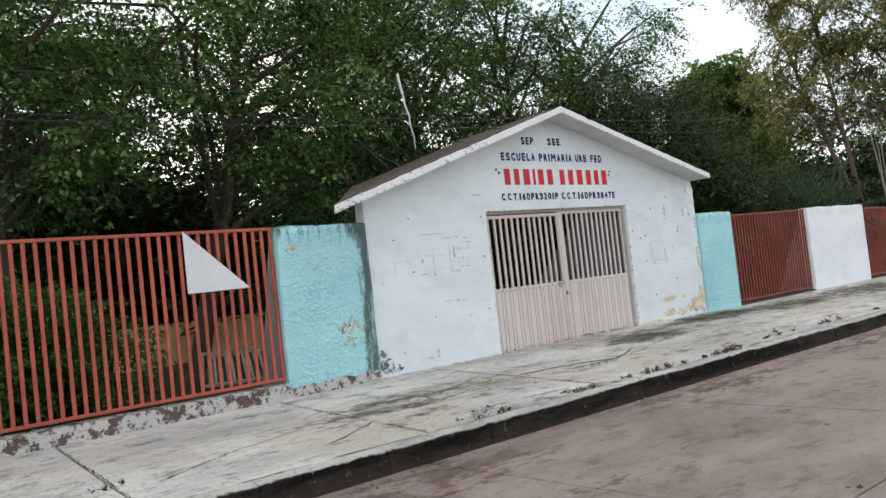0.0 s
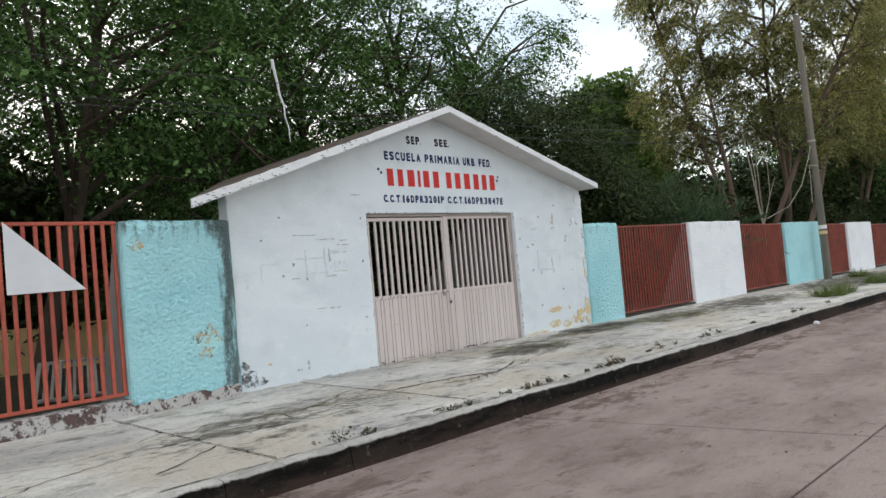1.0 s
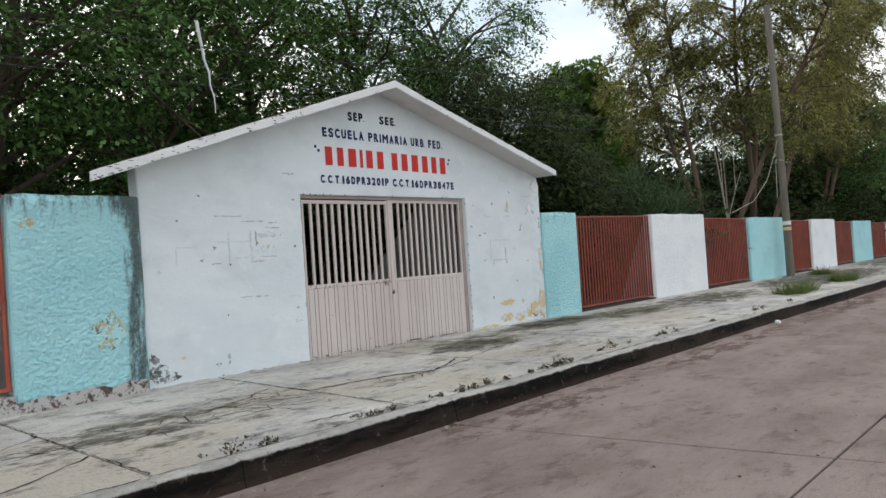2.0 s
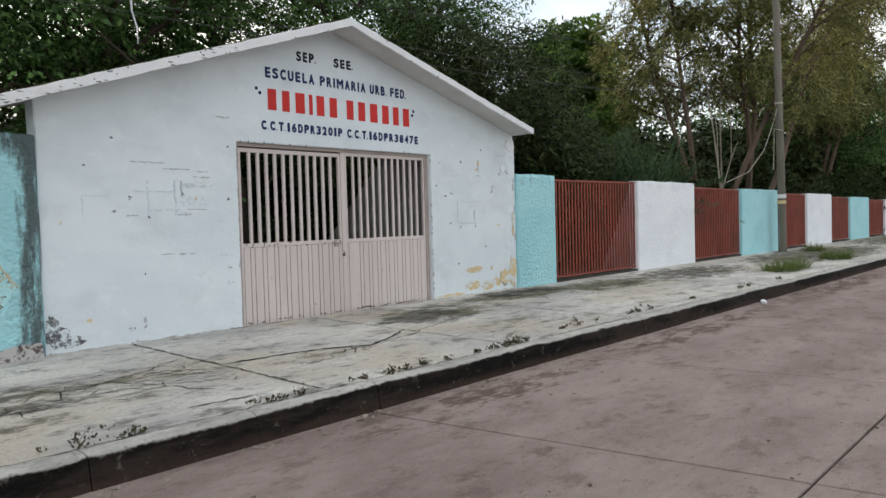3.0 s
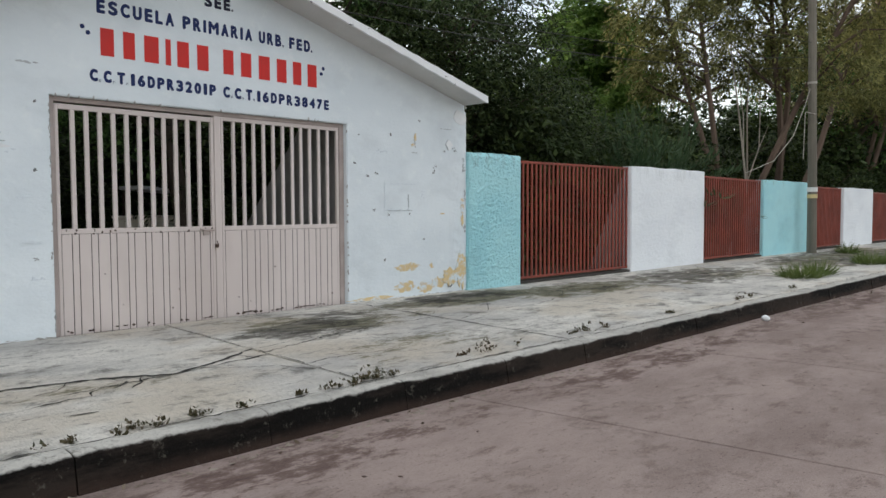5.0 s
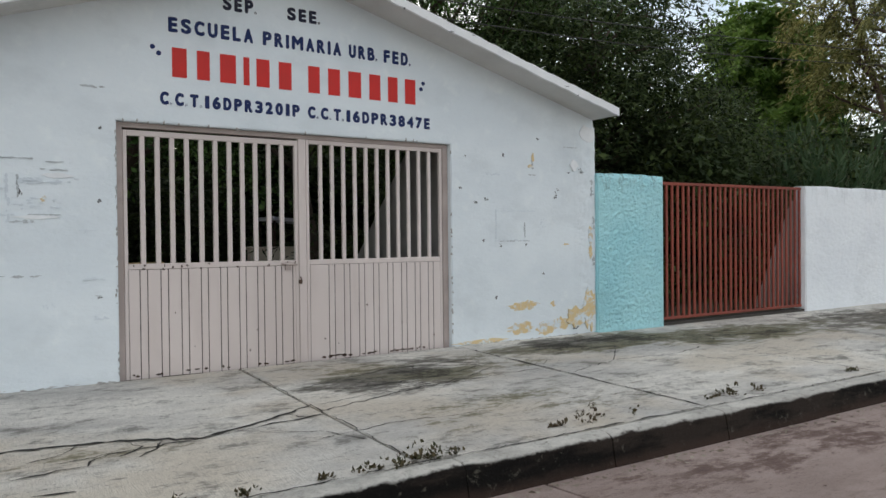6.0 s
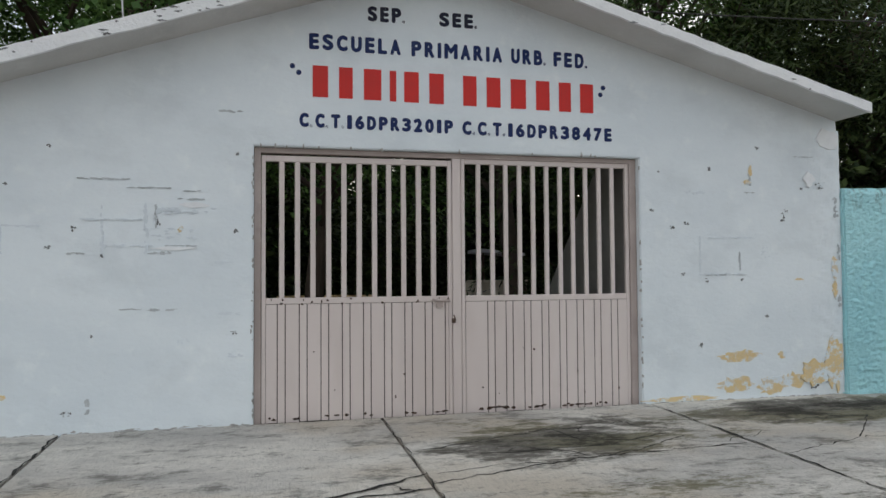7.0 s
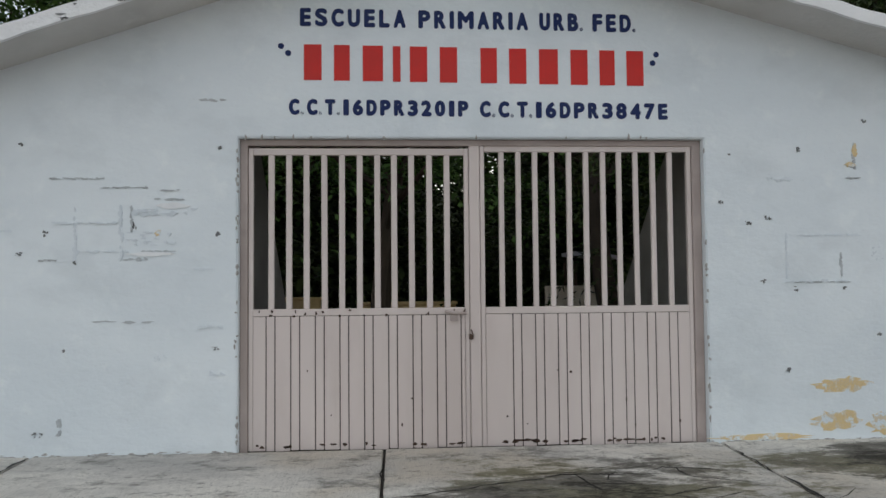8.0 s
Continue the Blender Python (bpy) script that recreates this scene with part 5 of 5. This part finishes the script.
def crack(points, width, seed):
    """A thin ragged crack in the pavement."""
    r = random.Random(seed)
    fine = []
    for (xa, ya), (xb, yb) in zip(points, points[1:]):
        k = max(2, int(math.hypot(xb - xa, yb - ya) / 0.07))
        fine += [(xa + (xb - xa) * i / k + r.uniform(-0.020, 0.020), ya + (yb - ya) * i / k + r.uniform(-0.020, 0.020)) for i in range(k)]
    fine.append(points[-1])
    bm = bmesh.new()
    rows = []
    for i, (px, py) in enumerate(fine):
        w = width * 1.7 * (0.25 + 1.15 * r.random()) * (0.4 if i in (0, len(fine) - 1) else 1)
        (xa, ya), (xb, yb) = fine[max(0, i - 1)], fine[min(len(fine) - 1, i + 1)]
        long = max(1e-6, math.hypot(xb - xa, yb - ya))
        nx, ny = -(yb - ya) / long * w, (xb - xa) / long * w
        rows.append((bm.verts.new((px - nx, py - ny, pave_z(py - ny) + 0.0045)), bm.verts.new((px + nx, py + ny, pave_z(py + ny) + 0.0045))))
    for (a0, a1), (b0, b1) in zip(rows, rows[1:]):
        bm.faces.new((a0, b0, b1, a1))
    part("crack", bm, CRACK, pavement, "dark crack in the concrete")


crack([(6.70, 7.22), (7.43, 7.16), (7.87, 7.08), (8.32, 6.84), (8.86, 7.05), (9.33, 7.33)], 0.011, 1)
crack([(8.32, 6.84), (8.8, 6.93), (9.30, 7.00)], 0.005, 2)
crack([(7.48, 6.74), (7.75, 6.80), (8.1, 6.82), (8.32, 6.84)], 0.004, 3)
crack([(7.9, 7.06), (7.95, 6.85), (7.8, 6.7)], 0.004, 4)
crack([(5.0, 7.6), (5.6, 7.45), (6.05, 7.49), (6.16, 7.1), (6.6, 6.95)], 0.0036, 5)
crack([(4.3, 7.2), (5.1, 7.0), (5.87, 6.9), (6.21, 6.66)], 0.0036, 6)
crack([(5.6, 7.45), (5.75, 7.1), (5.87, 6.9)], 0.004, 7)
crack([(4.9, 7.3), (5.4, 7.25), (6.05, 7.49)], 0.004, 8)
crack([(9.36, 7.9), (9.9, 8.1), (10.6, 8.35), (11.2, 8.30)], 0.005, 9)
crack([(9.3, 7.1), (9.8, 7.25), (10.5, 7.45), (11.9, 7.55)], 0.005, 10)
crack([(12.0, 7.2), (12.9, 7.5), (13.6, 8.2)], 0.004, 11)
crack([(4.6, 7.75), (5.3, 7.62), (5.9, 7.7), (6.5, 7.55)], 0.0036, 14)
crack([(4.2, 6.9), (4.9, 6.8), (5.6, 6.55)], 0.0036, 15)
crack([(5.1, 7.0), (5.2, 7.25), (5.0, 7.6)], 0.004, 16)
crack([(6.05, 7.49), (6.3, 7.7), (6.65, 7.8)], 0.004, 17)
crack([(9.5, 7.85), (10.0, 7.7), (10.8, 7.75), (11.5, 8.0)], 0.004, 18)
crack([(10.6, 8.35), (10.7, 8.0), (11.3, 7.75)], 0.004, 19)
crack([(5.6, 5.95), (6.2, 5.9)], 0.006, 20)
crack([(7.3, 6.2), (7.5, 6.17)], 0.006, 21)
crack([(12.9, 7.5), (13.8, 7.4), (14.5, 7.6)], 0.004, 22)
crack([(7.6, 7.12), (7.5, 6.95), (7.3, 6.85)], 0.004, 23)
crack([(8.1, 6.92), (8.05, 6.75), (7.9, 6.62)], 0.004, 24)
crack([(8.6, 6.9), (8.75, 6.75), (9.1, 6.55), (9.28, 6.2)], 0.003, 25)
crack([(7.75, 6.80), (7.6, 6.62), (7.2, 6.55)], 0.004, 26)
crack([(9.05, 7.15), (9.12, 7.02), (9.25, 6.98)], 0.005, 27)
for k, pts in enumerate(([(9.4, 7.3), (9.9, 7.42), (10.4, 7.38), (11.1, 7.62), (11.6, 7.9)], [(10.4, 8.6), (10.9, 8.45), (11.3, 8.5), (11.8, 8.3)],
                         [(10.9, 8.45), (10.8, 8.2), (11.0, 8.05)], [(11.3, 8.5), (11.4, 8.2), (11.75, 8.05)], [(10.0, 8.1), (10.2, 7.9), (10.0, 7.7)],
                         [(12.1, 8.3), (12.6, 8.1), (13.2, 8.25), (14.0, 8.1)], [(3.6, 7.0), (4.2, 7.15), (4.8, 7.05)], [(3.9, 7.5), (4.6, 7.45), (5.3, 7.3), (5.7, 7.35)],
                         [(4.4, 6.7), (4.7, 6.95), (5.2, 6.75)], [(5.3, 7.3), (5.45, 7.1), (5.3, 6.95)], [(6.16, 7.1), (6.35, 7.2), (6.6, 7.15)], [(14.8, 8.2), (15.6, 7.9), (16.8, 8.0)],
                         [(2.2, 7.6), (2.9, 7.3), (3.4, 7.35)], [(9.0, 6.4), (9.6, 6.5), (10.4, 6.42)])):
    crack(pts, 0.0032, 60 + k)
crack([(1.7, 6.3), (2.6, 6.8), (3.4, 7.0)], 0.005, 12)
crack([(3.2, 6.1), (3.9, 6.5), (4.0, 6.6)], 0.005, 13)

# webs of hair cracks where the concrete is breaking up
rng = random.Random(71)
for x0, x1, y0, y1, count in ((3.5, 6.5, 6.75, 7.55, 30), (10.0, 11.9, 7.3, 8.5, 16), (12.2, 15.0, 7.6, 8.4, 10)):
    for k in range(count):
        x, y, turn = rng.uniform(x0, x1), rng.uniform(y0, y1), rng.gauss(0, 0.35)
        pts = [(x, y)]
        for leg in range(rng.randint(2, 4)):
            x, y = x + rng.uniform(0.12, 0.30) * math.cos(turn), y + rng.uniform(0.12, 0.30) * math.sin(turn)
            pts.append((x, y))
            turn += rng.gauss(0, 0.7)
        crack(pts, rng.uniform(0.0018, 0.0040), 700 + k)

# broken edges of the joints
rng = random.Random(88)
for k, (x, w) in enumerate(((1.385, 0.004), (4.03, 0.004), (6.675, 0.0065), (9.32, 0.003), (11.965, 0.0075), (14.61, 0.004), (17.255, 0.004))):
    y = 5.62
    while y < 9.05:
        y2 = min(9.1, y + rng.uniform(0.4, 1.1))
        crack([(x + rng.uniform(-0.006, 0.006), y), (x + rng.uniform(-0.006, 0.006), y2)], w, 300 + k * 20 + int(y * 3))
        y = y2 + rng.uniform(0.0, 0.10)
x = 1.0
while x < 26:
    x2 = x + rng.uniform(0.4, 1.6)
    crack([(x, KERB_Y + 0.170), (x2, KERB_Y + 0.170)], 0.0045, 500 + int(x * 7))
    x = x2 + rng.uniform(0.02, 0.25)
